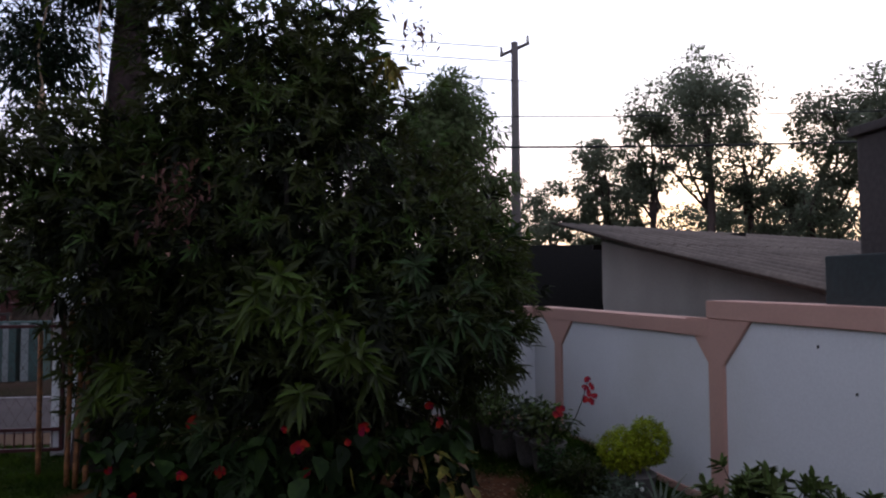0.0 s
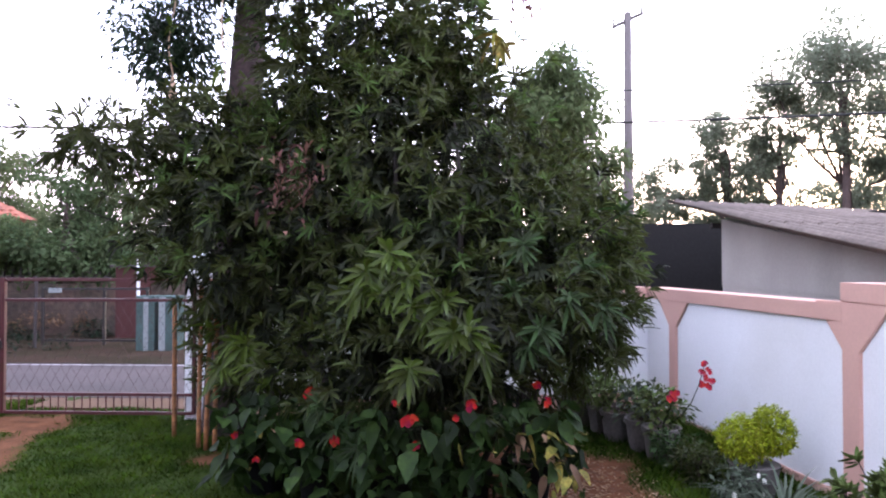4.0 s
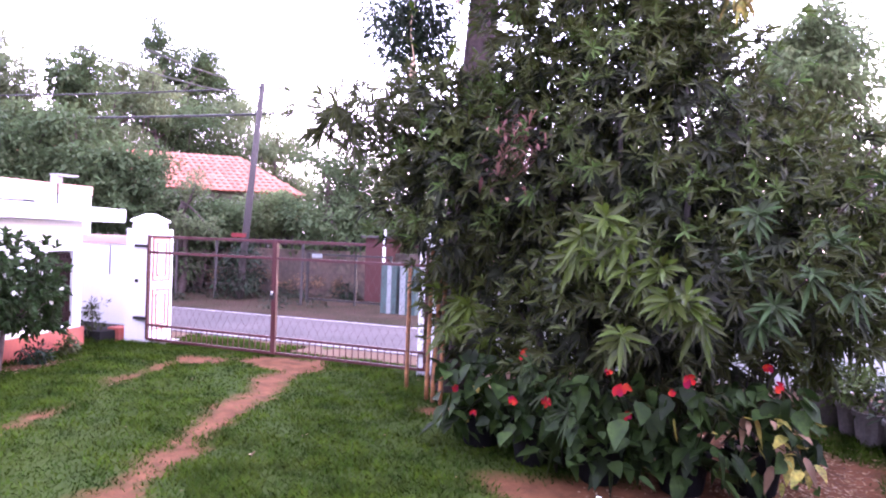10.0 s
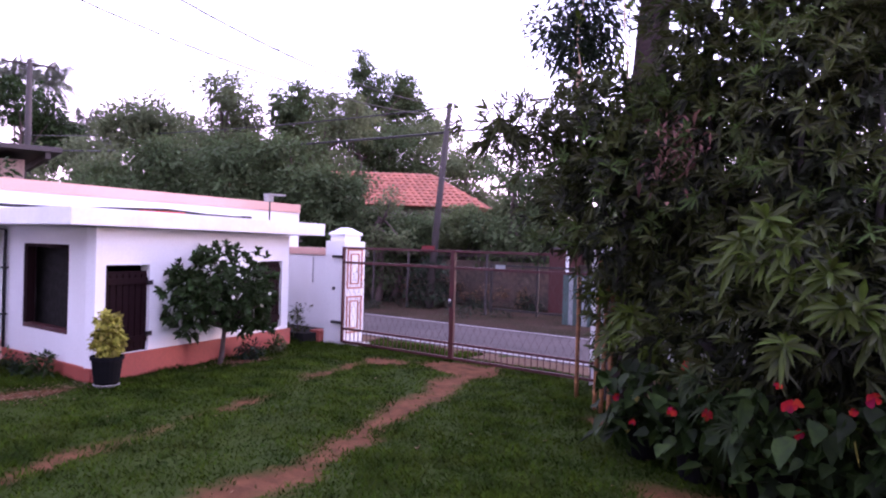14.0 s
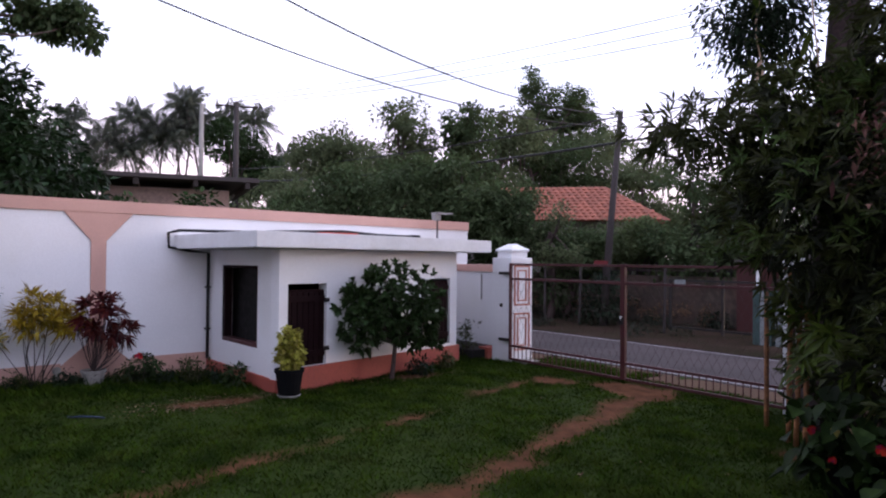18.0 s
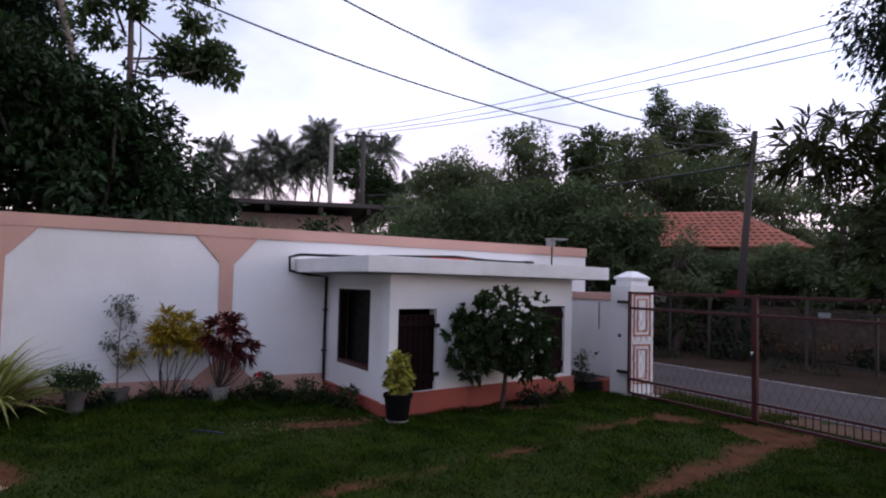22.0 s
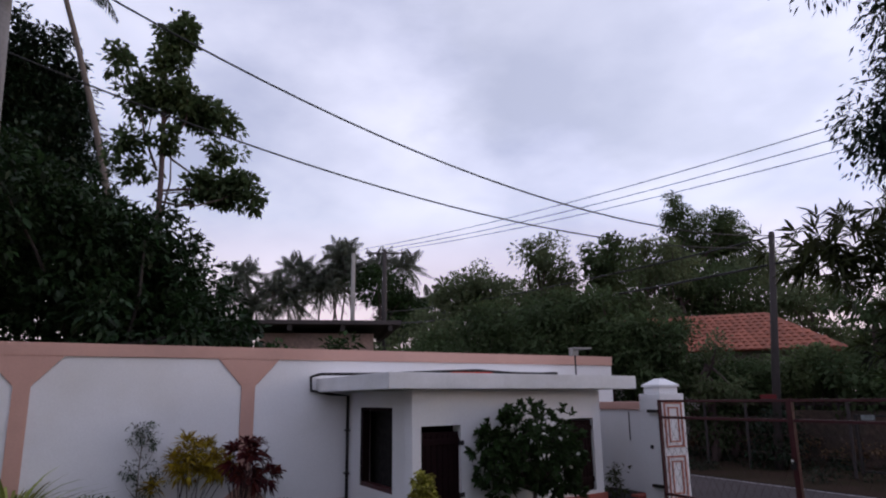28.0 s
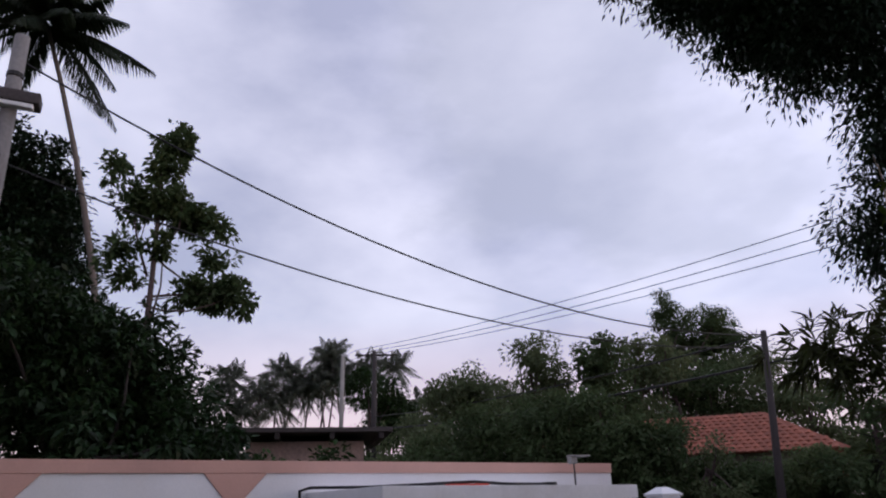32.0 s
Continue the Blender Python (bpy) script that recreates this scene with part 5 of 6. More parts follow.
g = np.random.default_rng(140)
under = [(-8.62 + 0.25 * g.random() + 0.45 * max(0, y - 1.6), y, 0.05 + 0.04 * g.random(), 0.16, 0.16, 0.07 + 0.05 * g.random()) for y in np.arange(-0.6, 2.75, 0.16)]
v, f, c = clumpy(g, under, 150, 0.07, 14, 0.055, 0.3, 0.9, fine=False)
tagged(part("undergrowth", fast_mesh("undergrowth", v, f, LEAF_DARK), None), "dark low undergrowth along the foot of the wall", "undergrowth", kind="stuff")

tagged(part("standpipe", lathe([(0.03, -0.05), (0.03, 0.14), (0.042, 0.145), (0.045, 0.19), (0.035, 0.21), (0.01, 0.22)], 12, (-8.82, 0.95, 0)), CONCRETE), "short grey capped standpipe at the wall foot", "pipe")
tagged(part("blue_hose", tube([(-7.0, 0.82, 0.01), (-6.9, 0.92, 0.025), (-6.84, 1.02, 0.02), (-6.8, 1.1, 0.008)], 0.009, 7), material("blue_hose", (0.018, 0.032, 0.07), 0.5, 0.1, 8, 40, 0.0), smooth=True), "short length of blue hose in the grass", "hose")
g = np.random.default_rng(141)
for i in range(7):
    x, y = -6.08 + 0.055 * i + 0.03 * g.normal(), -0.93 + 0.05 * i + 0.05 * g.normal()
    bm = prism([(0, 0), (0.16 + 0.08 * g.random(), 0.0), (0.2, 0.05 + 0.03 * g.random()), (0.02, 0.06)], 0.0, 0.004, (0, 0, 0), (1, 0, 0), (0, -1, 0))
    bmesh.ops.rotate(bm, verts=bm.verts[:], cent=(0, 0, 0), matrix=Matrix.Rotation(radians(90), 3, "X"))
    o = tagged(part("bark_flake", bm, STALK_DRY), "pale dry bark flake lying on bare earth", "bark", "dry bark flakes")
    o.matrix_world = pose(x, y, -0.012 + 0.003 * i, 0, 0, 60 + 25 * g.normal())

# ---- fittings on the pump house ----
pipe = thing("water_pipe", "black plastic pipe over the slab and down the wall", "pipe")
part("run", tube([(-9.02, 2.715, 0.16), (-9.02, 2.715, 1.55), (-8.96, 2.45, 1.575), (-8.98, 2.20, 1.62), (-8.98, 2.19, 1.80), (-8.90, 2.30, 1.835), (-8.3, 2.9, 1.815), (-7.75, 3.4, 1.82), (-7.68, 4.0, 1.84), (-7.7, 4.5, 1.81), (-7.8, 5.15, 1.805)], 0.02, 8), CABLE, pipe, smooth=True)
for z in (0.55, 1.1):
    part("clip", box(-9.055, -8.985, 2.68, 2.745, z - 0.012, z + 0.012, 0.004), IRON, pipe)
tagged(part("red_block", box(-7.68, -7.55, 3.62, 4.15, 1.778, 1.815, 0.008), PLASTIC_RED), "flat red plastic strip lying on the slab", "strip")
tagged(part("coiled_hose", lathe([(0.05, 1.777), (0.11, 1.78), (0.10, 1.83), (0.05, 1.83)], 16, (-7.85, 5.2, 0)), CABLE), "small black coil on the slab", "hose")
lamp = thing("solar_lamp", "grey solar lamp with flat panel on a thin post", "lamp", (-7.85, 5.62, 1.776))
part("post", tube([(0, 0, 0), (0, 0, 0.34)], 0.011, 8), IRON, lamp)
part("head", box(-0.05, 0.05, -0.07, 0.03, 0.28, 0.37, 0.012), CONCRETE, lamp)
part("solar_panel", box(-0.08, 0.09, -0.06, 0.22, 0.375, 0.395, 0.004), CONCRETE, lamp)

# ---- lamp pole ----
def pole(at, height, r0, r1, mat, label, arms=(), lean=(0, 0), turn=0.0):
    p = thing("utility_pole", label, "utility pole", at, turn, "utility poles")
    part("shaft", tube([(0, 0, -0.3), (lean[0] * 0.5, lean[1] * 0.5, height * 0.5), (lean[0], lean[1], height)], [r0, (r0 + r1) / 2, r1], 8), mat, p, smooth=True)
    for z, w, tilt in arms:
        part("crossarm", tube([(lean[0] - w, lean[1], z - tilt), (lean[0] + w, lean[1], z + tilt)], 0.05, 5), mat, p)
        for s in (-0.9, 0, 0.9):
            part("insulator", lathe([(0.03, 0), (0.05, 0.05), (0.03, 0.1), (0.045, 0.14), (0.02, 0.2)], 8, (lean[0] + s * w, lean[1], z + s * tilt + 0.04)), CONCRETE, p)
    return p



near_pole = pole((-8.32, -1.48, 0), 7.1, 0.115, 0.085, POLE_PALE, "concrete lamp pole in front of the boundary wall", (), (0.07, -0.2))
lampbox = part("lamp_hood", box(0.0, 0.24, -0.75, 0.15, 6.12, 6.27, 0.02), TIN, near_pole, "dark sheet lamp hood")
part("lamp_tray", box(0.12, 0.22, -0.6, 0.09, 6.06, 6.117, 0.015), WHITE_SLAB, near_pole, "white lamp tray")
part("clamp", lathe([(0.088, 6.5), (0.097, 6.51), (0.097, 6.56), (0.088, 6.57)], 12, (0.064, -0.184, 0)), IRON, near_pole)
part("painted_band", lathe([(0.107, 1.55), (0.1115, 1.551), (0.1095, 2.0), (0.105, 2.001)], 14, (0.0175, -0.05, 0)), WHITE_SLAB, near_pole, "white painted band")
for z in (3.0, 3.6, 4.2, 4.8, 5.4):
    part("step_hole", box(0.085, 0.117 + 0.0057 * z, -0.02 - 0.028 * z, 0.02 - 0.028 * z, z, z + 0.05), DARK, near_pole)

# ---- trees beyond the west wall ----
tree("mango_tree", "dense dark leafy tree behind the boundary wall", polar(94, 13), polar(94, 13, 3.2), 0.2,
     [(*polar(98, 12.8, 4.0), 1.6, 1.5, 1.7), (*polar(93, 13, 3.7), 1.5, 1.5, 1.6), (*polar(88.5, 13, 3.0), 1.2, 1.3, 1.1), (*polar(84.5, 12.5, 2.3), 0.9, 0.9, 0.7), (*polar(104, 12.6, 4.2), 1.7, 1.7, 1.8), (*polar(90, 12, 2.6), 1.6, 1.8, 0.8), (*polar(92, 12.6, 4.3), 1.2, 1.4, 0.7)], 560, 0.38, 95, 0.16, LEAF_MANGO, BARK_DARK, 13, 0.42, 0.65, 14)
SLIM = [(0.24, 8.73, 0.42, 0.3), (-0.66, 7.94, 0.35, 0.28), (0.14, 7.45, 0.55, 0.28), (-0.28, 7.5, 0.45, 0.3), (0.57, 7.4, 0.5, 0.3), (0.91, 7.2, 0.4, 0.3), (1.25, 7.0, 0.3, 0.2), (-0.54, 6.41, 0.35, 0.25), (1.21, 6.43, 0.5, 0.2), (0.3, 6.45, 0.3, 0.15), (1.26, 5.65, 0.6, 0.3), (1.76, 5.6, 0.45, 0.3), (-0.19, 5.93, 0.25, 0.2), (0.87, 5.7, 0.4, 0.2), (0.2, 8.2, 0.3, 0.25)]
tree("slim_tree", "slim tree with brown trunk and open clumps of leaves", (-13.47, 0.15, 0), (-13.47, 0.1, 8.5), 0.085,
     [(-13.47 + 0.2 * math.sin(5 * y), y, z, 0.45, a * 0.85, c * 1.15) for y, z, a, c in SLIM], 190, 0.2, 46, 0.135, LEAF_ROAD, BARK, 14, 0.55, 0.9, 15, fine=True, bend=0.02)
tree("tall_dark_tree", "tall dark tree far behind the wall", (-26, -4.1, 0), (-26, -4.1, 9), 0.4, [(-26, -4.1, 12.7, 1.7, 1.5, 2.3), (-26, -3.6, 10.5, 2.1, 1.8, 2.2), (-26, -6.3, 12.2, 2.1, 2.1, 3.0), (-26, -3.1, 8.6, 2.0, 1.8, 1.7), (-26, -5.4, 8.4, 2.5, 2.5, 2.2), (-26, -4.0, 12.0, 1.5, 1.3, 1.6)], 640, 0.58, 90, 0.24, LEAF_DARK, BARK, 15)


def coconut(at, height, lean, spread, fronds, seed, label, r=0.16, leaflets=44, leaf=PALM, broad=0.017, hang=0.38, low=1.75):
    g = np.random.default_rng(seed)
    t = thing("coconut_palm", label, "palm tree", at, group="coconut palms")
    top = np.array([lean[0], lean[1], height])
    ts = np.linspace(0, 1, 9)
    part("trunk", tube([np.array([top[0] * s ** 1.6, top[1] * s ** 1.6, height * s - 0.1]) for s in ts], [r * (1.25 - 0.6 * s) for s in ts], 8), PALM_BARK, t, smooth=True)
    allv, ribs = [], []
    for i in range(fronds):
        a, e = i * 2.399 + g.random() * 0.4, 1.25 - low * (i / fronds) + g.normal() * 0.12
        d = np.array([math.cos(a) * math.cos(e), math.sin(a) * math.cos(e), math.sin(e)])
        L = spread * (0.8 + 0.3 * g.random())
        s = np.linspace(0.05, 1, leaflets)[:, None]
        pts = top + d * s * L + np.array([0, 0, -1]) * (s ** 2.0) * L * (0.26 + 0.26 * g.random())
        tang = unit(np.gradient(pts, axis=0))
        side = unit(np.cross(tang, np.array([0, 0, 1.0])))
        ln = L * 0.24 * np.sin(np.pi * np.clip(s[:, 0] * 0.8 + 0.15, 0, 1)) + 0.04
        for sg in (1, -1):
            dd = side * sg * 0.7 + tang * 0.6 + np.array([0, 0, -hang]) + g.normal(size=pts.shape) * 0.08
            allv.append(leaves_small(pts, dd, np.tile(np.array([0, 0, 1.0]), (leaflets, 1)) + tang * 0.1, ln, np.full(leaflets, spread * broad), 0.3))
        k = leaflets - 1
        ribs.append(tube([pts[int(k * q)] for q in (0, 0.25, 0.5, 0.75, 1)], [0.035, 0.03, 0.02, 0.015, 0.008], 4))
    v, f = joined(allv)
    part("frond_leaflet_mass", fast_mesh("frond_leaflet_mass", v, f, leaf), None, t)
    part("frond_rib_work", merged(ribs), leaf, t)
    return t


coconut((-24.0, -0.1, 0), 18.3, (0.3, -4.15), 3.5, 28, 21, "tall leaning coconut palm behind the wall", 0.11, 80, broad=0.011, hang=0.7)
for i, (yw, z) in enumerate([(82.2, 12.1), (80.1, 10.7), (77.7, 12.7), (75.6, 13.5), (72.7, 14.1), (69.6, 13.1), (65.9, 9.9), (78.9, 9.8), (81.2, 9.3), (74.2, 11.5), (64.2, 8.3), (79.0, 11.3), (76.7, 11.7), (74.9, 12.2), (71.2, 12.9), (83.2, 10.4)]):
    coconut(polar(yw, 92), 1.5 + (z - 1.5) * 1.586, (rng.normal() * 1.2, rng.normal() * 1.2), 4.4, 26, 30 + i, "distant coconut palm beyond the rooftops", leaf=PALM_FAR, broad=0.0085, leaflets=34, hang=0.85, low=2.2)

FAR = "trees along the road"


def far_tree(yw, d, top, wid, seed, leaf=LEAF_FAR, clusters=75, size=0.2, label="leafy tree across the road", low=0.35, open_=1.0, n=6):
    """A roadside tree by bearing, distance, height and half width."""
    g = np.random.default_rng(seed)
    x, y, _ = polar(yw, d)
    blobs = [(x, y, top * 0.86, wid * 0.5, wid * 0.5, top * 0.12)]
    for _ in range(n):
        a, q = g.random() * 6.28, 0.25 + 0.45 * g.random()
        blobs.append((x + math.cos(a) * wid * q, y + math.sin(a) * wid * q, top * (low + (0.82 - low) * g.random()), wid * (0.32 + 0.2 * g.random()), wid * (0.32 + 0.2 * g.random()), top * 0.10 + 0.15))
    return tree("roadside_tree", label, (x, y, 0), (x, y, top * 0.75), 0.08 + 0.012 * top, blobs, clusters, 0.16 * wid * open_ + 0.18, 86, size * 0.92, leaf, BARK, seed, 0.5, 0.65, 12, FAR)


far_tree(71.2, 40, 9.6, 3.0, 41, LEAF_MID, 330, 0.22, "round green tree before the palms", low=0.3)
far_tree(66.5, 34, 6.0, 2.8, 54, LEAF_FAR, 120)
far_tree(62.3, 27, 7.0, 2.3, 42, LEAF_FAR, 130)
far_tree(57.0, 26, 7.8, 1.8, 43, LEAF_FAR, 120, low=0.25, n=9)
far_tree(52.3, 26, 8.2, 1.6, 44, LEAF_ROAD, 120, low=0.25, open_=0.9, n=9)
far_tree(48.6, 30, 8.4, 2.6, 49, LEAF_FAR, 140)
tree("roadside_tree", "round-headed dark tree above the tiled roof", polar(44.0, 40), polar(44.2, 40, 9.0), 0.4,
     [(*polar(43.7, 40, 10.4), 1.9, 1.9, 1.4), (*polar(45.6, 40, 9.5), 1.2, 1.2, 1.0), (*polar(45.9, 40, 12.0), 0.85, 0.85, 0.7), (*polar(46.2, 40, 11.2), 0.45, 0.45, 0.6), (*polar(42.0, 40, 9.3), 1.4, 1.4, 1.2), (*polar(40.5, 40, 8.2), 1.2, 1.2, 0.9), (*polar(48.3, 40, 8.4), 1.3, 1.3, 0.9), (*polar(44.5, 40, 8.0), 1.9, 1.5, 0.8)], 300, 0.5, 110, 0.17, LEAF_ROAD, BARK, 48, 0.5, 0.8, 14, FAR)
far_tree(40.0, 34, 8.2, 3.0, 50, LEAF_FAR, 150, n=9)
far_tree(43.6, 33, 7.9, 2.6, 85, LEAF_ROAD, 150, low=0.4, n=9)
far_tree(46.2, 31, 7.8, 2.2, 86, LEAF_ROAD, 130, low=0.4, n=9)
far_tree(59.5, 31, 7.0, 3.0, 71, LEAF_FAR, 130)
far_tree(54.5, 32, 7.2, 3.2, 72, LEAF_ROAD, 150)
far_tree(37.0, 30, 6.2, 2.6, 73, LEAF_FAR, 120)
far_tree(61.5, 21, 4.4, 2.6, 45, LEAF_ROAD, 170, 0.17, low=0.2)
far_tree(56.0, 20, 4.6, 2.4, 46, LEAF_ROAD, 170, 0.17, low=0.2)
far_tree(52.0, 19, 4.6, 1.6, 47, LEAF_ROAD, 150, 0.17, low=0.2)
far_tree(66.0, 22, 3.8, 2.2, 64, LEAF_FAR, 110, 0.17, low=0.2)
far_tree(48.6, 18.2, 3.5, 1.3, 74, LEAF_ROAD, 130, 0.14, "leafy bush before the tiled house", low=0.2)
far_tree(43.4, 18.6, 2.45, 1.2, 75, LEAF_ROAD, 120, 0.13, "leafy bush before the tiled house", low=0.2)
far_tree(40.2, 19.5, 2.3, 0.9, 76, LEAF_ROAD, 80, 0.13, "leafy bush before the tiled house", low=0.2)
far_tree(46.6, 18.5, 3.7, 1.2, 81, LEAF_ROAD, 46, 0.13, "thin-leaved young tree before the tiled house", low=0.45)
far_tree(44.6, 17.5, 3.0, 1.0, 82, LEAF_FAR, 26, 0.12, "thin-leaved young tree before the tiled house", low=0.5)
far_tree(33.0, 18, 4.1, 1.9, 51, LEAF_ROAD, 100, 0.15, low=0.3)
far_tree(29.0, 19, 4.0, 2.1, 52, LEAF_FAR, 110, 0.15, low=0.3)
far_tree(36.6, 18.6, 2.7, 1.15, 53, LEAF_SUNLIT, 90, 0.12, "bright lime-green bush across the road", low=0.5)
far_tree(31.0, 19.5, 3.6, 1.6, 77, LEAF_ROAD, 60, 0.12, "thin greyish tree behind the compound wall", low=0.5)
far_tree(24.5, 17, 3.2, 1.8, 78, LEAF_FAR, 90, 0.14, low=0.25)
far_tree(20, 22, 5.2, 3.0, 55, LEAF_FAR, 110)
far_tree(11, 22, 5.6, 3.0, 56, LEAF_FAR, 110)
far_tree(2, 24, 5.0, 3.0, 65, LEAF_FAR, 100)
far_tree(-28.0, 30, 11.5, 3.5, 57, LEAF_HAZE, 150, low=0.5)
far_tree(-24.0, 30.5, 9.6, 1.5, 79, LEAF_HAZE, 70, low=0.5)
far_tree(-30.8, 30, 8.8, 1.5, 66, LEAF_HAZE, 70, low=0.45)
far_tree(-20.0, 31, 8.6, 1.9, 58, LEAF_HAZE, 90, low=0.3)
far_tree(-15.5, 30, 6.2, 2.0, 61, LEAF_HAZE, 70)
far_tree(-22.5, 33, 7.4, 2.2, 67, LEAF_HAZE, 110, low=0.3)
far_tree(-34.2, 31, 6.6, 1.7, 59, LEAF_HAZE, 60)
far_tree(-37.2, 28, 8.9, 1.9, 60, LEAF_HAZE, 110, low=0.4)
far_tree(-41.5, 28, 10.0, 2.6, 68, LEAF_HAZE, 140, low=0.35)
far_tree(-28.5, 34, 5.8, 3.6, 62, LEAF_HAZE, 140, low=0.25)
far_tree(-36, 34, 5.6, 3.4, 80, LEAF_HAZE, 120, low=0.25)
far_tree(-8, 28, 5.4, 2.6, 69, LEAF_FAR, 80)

# ---- poles and wires ----
PBX = 3.89
pole((-10.3, 12.15, 0), 4.95, 0.095, 0.06, POLE_WOOD, "dark leaning roadside pole with a red plate", (), (0.32, 0.25))
tagged(part("warning_plate", box(-10.40, -10.0, 11.98, 12.0, 1.42, 1.51, 0.004), material("dull_red_plate", (0.13, 0.012, 0.014), 0.7, 0.2, 5, 30, 0.1)), "small red plate fixed on the roadside pole", "plate")
pole((-32.6, 11.4, 0), 9.2, 0.17, 0.11, POLE_WOOD, "dark roadside pole with short crossarm", [(9.0, 1.0, 0)], (0, 0), 70)
pole((-33.2, 9.9, 0), 9.0, 0.15, 0.10, CONCRETE, "pale concrete pole beside a dark one")
pole((PBX, 18.0, 0), 8.35, 0.16, 0.10, POLE_GREY, "tall pole with tilted crossarm above the bushes", [(8.15, 0.42, 0.2)])
pole((3.85, 22.0, 0), 5.2, 0.12, 0.09, CONCRETE, "short far pole beside the tall one", [(5.1, 0.5, 0)])


def wire(a, b, sag, r=0.012):
    a, b = Vector(a), Vector(b)
    pts = [a.lerp(b, t) + Vector((0, 0, -sag * 4 * t * (1 - t))) for t in np.linspace(0, 1, 25)]
    return tagged(part("overhead_wire", tube(pts, r, 5), CABLE), "black overhead wire strung between poles", "wire", "overhead wires")


P3 = (-9.98, 12.4)
wire((-8.26, -1.6, 6.75), (*P3, 4.87), 0.94, 0.014)
wire((-8.27, -1.57, 5.38), (*P3, 4.62), 0.7, 0.012)
for dx, ze, sag in ((-0.9, 8.2, 0.72), (0, 7.8, 0.72), (0.9, 7.25, 0.62)):
    wire((-32.6 + dx * 0.3, 11.4 + dx, 9.25), (PBX + dx * 0.4, 18.0, ze), sag, 0.013)
    wire((-32.6 + dx * 0.3, 11.4 + dx, 9.25), (-70, 2 + dx, 9.3), 0.5, 0.014)
wire((*P3, 4.25), (-32.6, 11.4, 5.3), 0.25, 0.03)
wire((*P3, 4.85), (-32.6, 11.4, 5.9), 0.25, 0.02)
wire((*P3, 4.25), (14, 13.5, 4.9), 0.25, 0.024)
wire((*P3, 4.8), (14, 13.5, 5.6), 0.25, 0.012)

# ---- across the road ----
scrub = [(-14.4 + 0.62 * i, 13.95 + 0.1 * math.sin(3 * i), 0.25 + 0.2 * math.sin(i * 1.7) ** 2, 0.3, 0.16, 0.22) for i in range(10)]
tagged(part("dry_scrub", fast_mesh("dry_scrub", *clumpy(np.random.default_rng(201), scrub, 70, 0.16, 60, 0.08, 0.35, 0.8, fine=False)[:2], LEAF_DRY), None), "dry brown scrub along the foot of the compound wall", "scrub", kind="stuff")
g = np.random.default_rng(203)
weeds = [(-20.0 + 0.2 * i + 0.2 * g.random(), 10.6 + 3.1 * g.random() ** 0.8, 0.07, 0.25 + 0.2 * g.random(), 0.18, 0.08 + 0.16 * g.random()) for i in range(60)]
tagged(part("verge_weeds", fast_mesh("verge_weeds", *clumpy(g, weeds, 420, 0.15, 24, 0.08, 0.3, 0.9, fine=False)[:2], LEAF_DARK), None), "low dark weeds scattered over the far verge", "weeds", kind="stuff")
paling = thing("paling_fence", "row of thin dark palings above the compound wall", "fence", (-9.2, 14.32, 0))
for i in range(26):
    part("paling", box(-3.6 + 0.2 * i, -3.56 + 0.2 * i, -0.015, 0.015, -0.1, 1.45 + 0.06 * math.sin(i * 2.3)), POLE_WOOD, paling)
part("rail", box(-3.7, 1.6, 0.016, 0.05, 1.25, 1.31), POLE_WOOD, paling)
fence = thing("wire_fence", "sagging wire fence with thin posts across the road", "fence")
for i in (0, 2, 4, 5, 7):
    part("post", tube([(-16.5 + i * 1.15, 11.9, -0.1), (-16.48 + i * 1.15, 11.9, 1.35)], 0.03, 6), POLE_WOOD, fence)
for z in (0.35, 0.7, 1.05, 1.3):
    part("strand", tube([(-16.6, 11.88, z), (-7.2, 11.88, z + 0.02)], 0.006, 4), WIRE, fence)
hedge = tagged(part("hedge_foliage", fast_mesh("hedge_foliage", *clumpy(np.random.default_rng(200), [(-10.55, 12.25, 0.55, 0.35, 0.3, 0.6), (-10.15, 12.2, 0.6, 0.35, 0.3, 0.6), (-10.7, 12.8, 0.6, 0.55, 0.4, 0.7), (-16.2, 12.9, 0.8, 0.9, 0.6, 0.8), (-14.9, 13.3, 0.4, 0.8, 0.5, 0.4), (-13.0, 13.6, 0.2, 0.5, 0.3, 0.25), (-8.4, 13.7, 0.2, 0.3, 0.2, 0.2)], 190, 0.26, 70, 0.09, 0.45, 0.8, fine=False)[:2], LEAF_DARK), None), "dark overgrown hedge behind the roadside fence", "hedge", kind="stuff")
ruin = thing("old_compound_wall", "weathered brown compound wall behind the fence", "wall", (-9.2, 14.2, 0))
part("wall_length", box(-5.5, 3.2, -0.1, 0.1, -0.2, 1.15, 0.02), material("mossy_wall", (0.095, 0.062, 0.050), 0.95, 0.3, 1.5, 9, 0.6, (0.045, 0.040, 0.032), 0.95, stain=(0.34, 0.27, 0.22)), ruin)
sidegate = thing("low_side_gate", "black iron side gate across the road, closed", "gate", (-7.1, 11.75, 0))
for x in (-1.1, 0.05, 0.85):
    part("upright", box(x - 0.025, x + 0.025, -0.02, 0.02, 0.1, 1.15, 0.003), IRON, sidegate)
for z in (0.18, 1.12):
    part("rail", box(-1.1, 0.9, -0.015, 0.015, z - 0.02, z + 0.02, 0.003), IRON, sidegate)
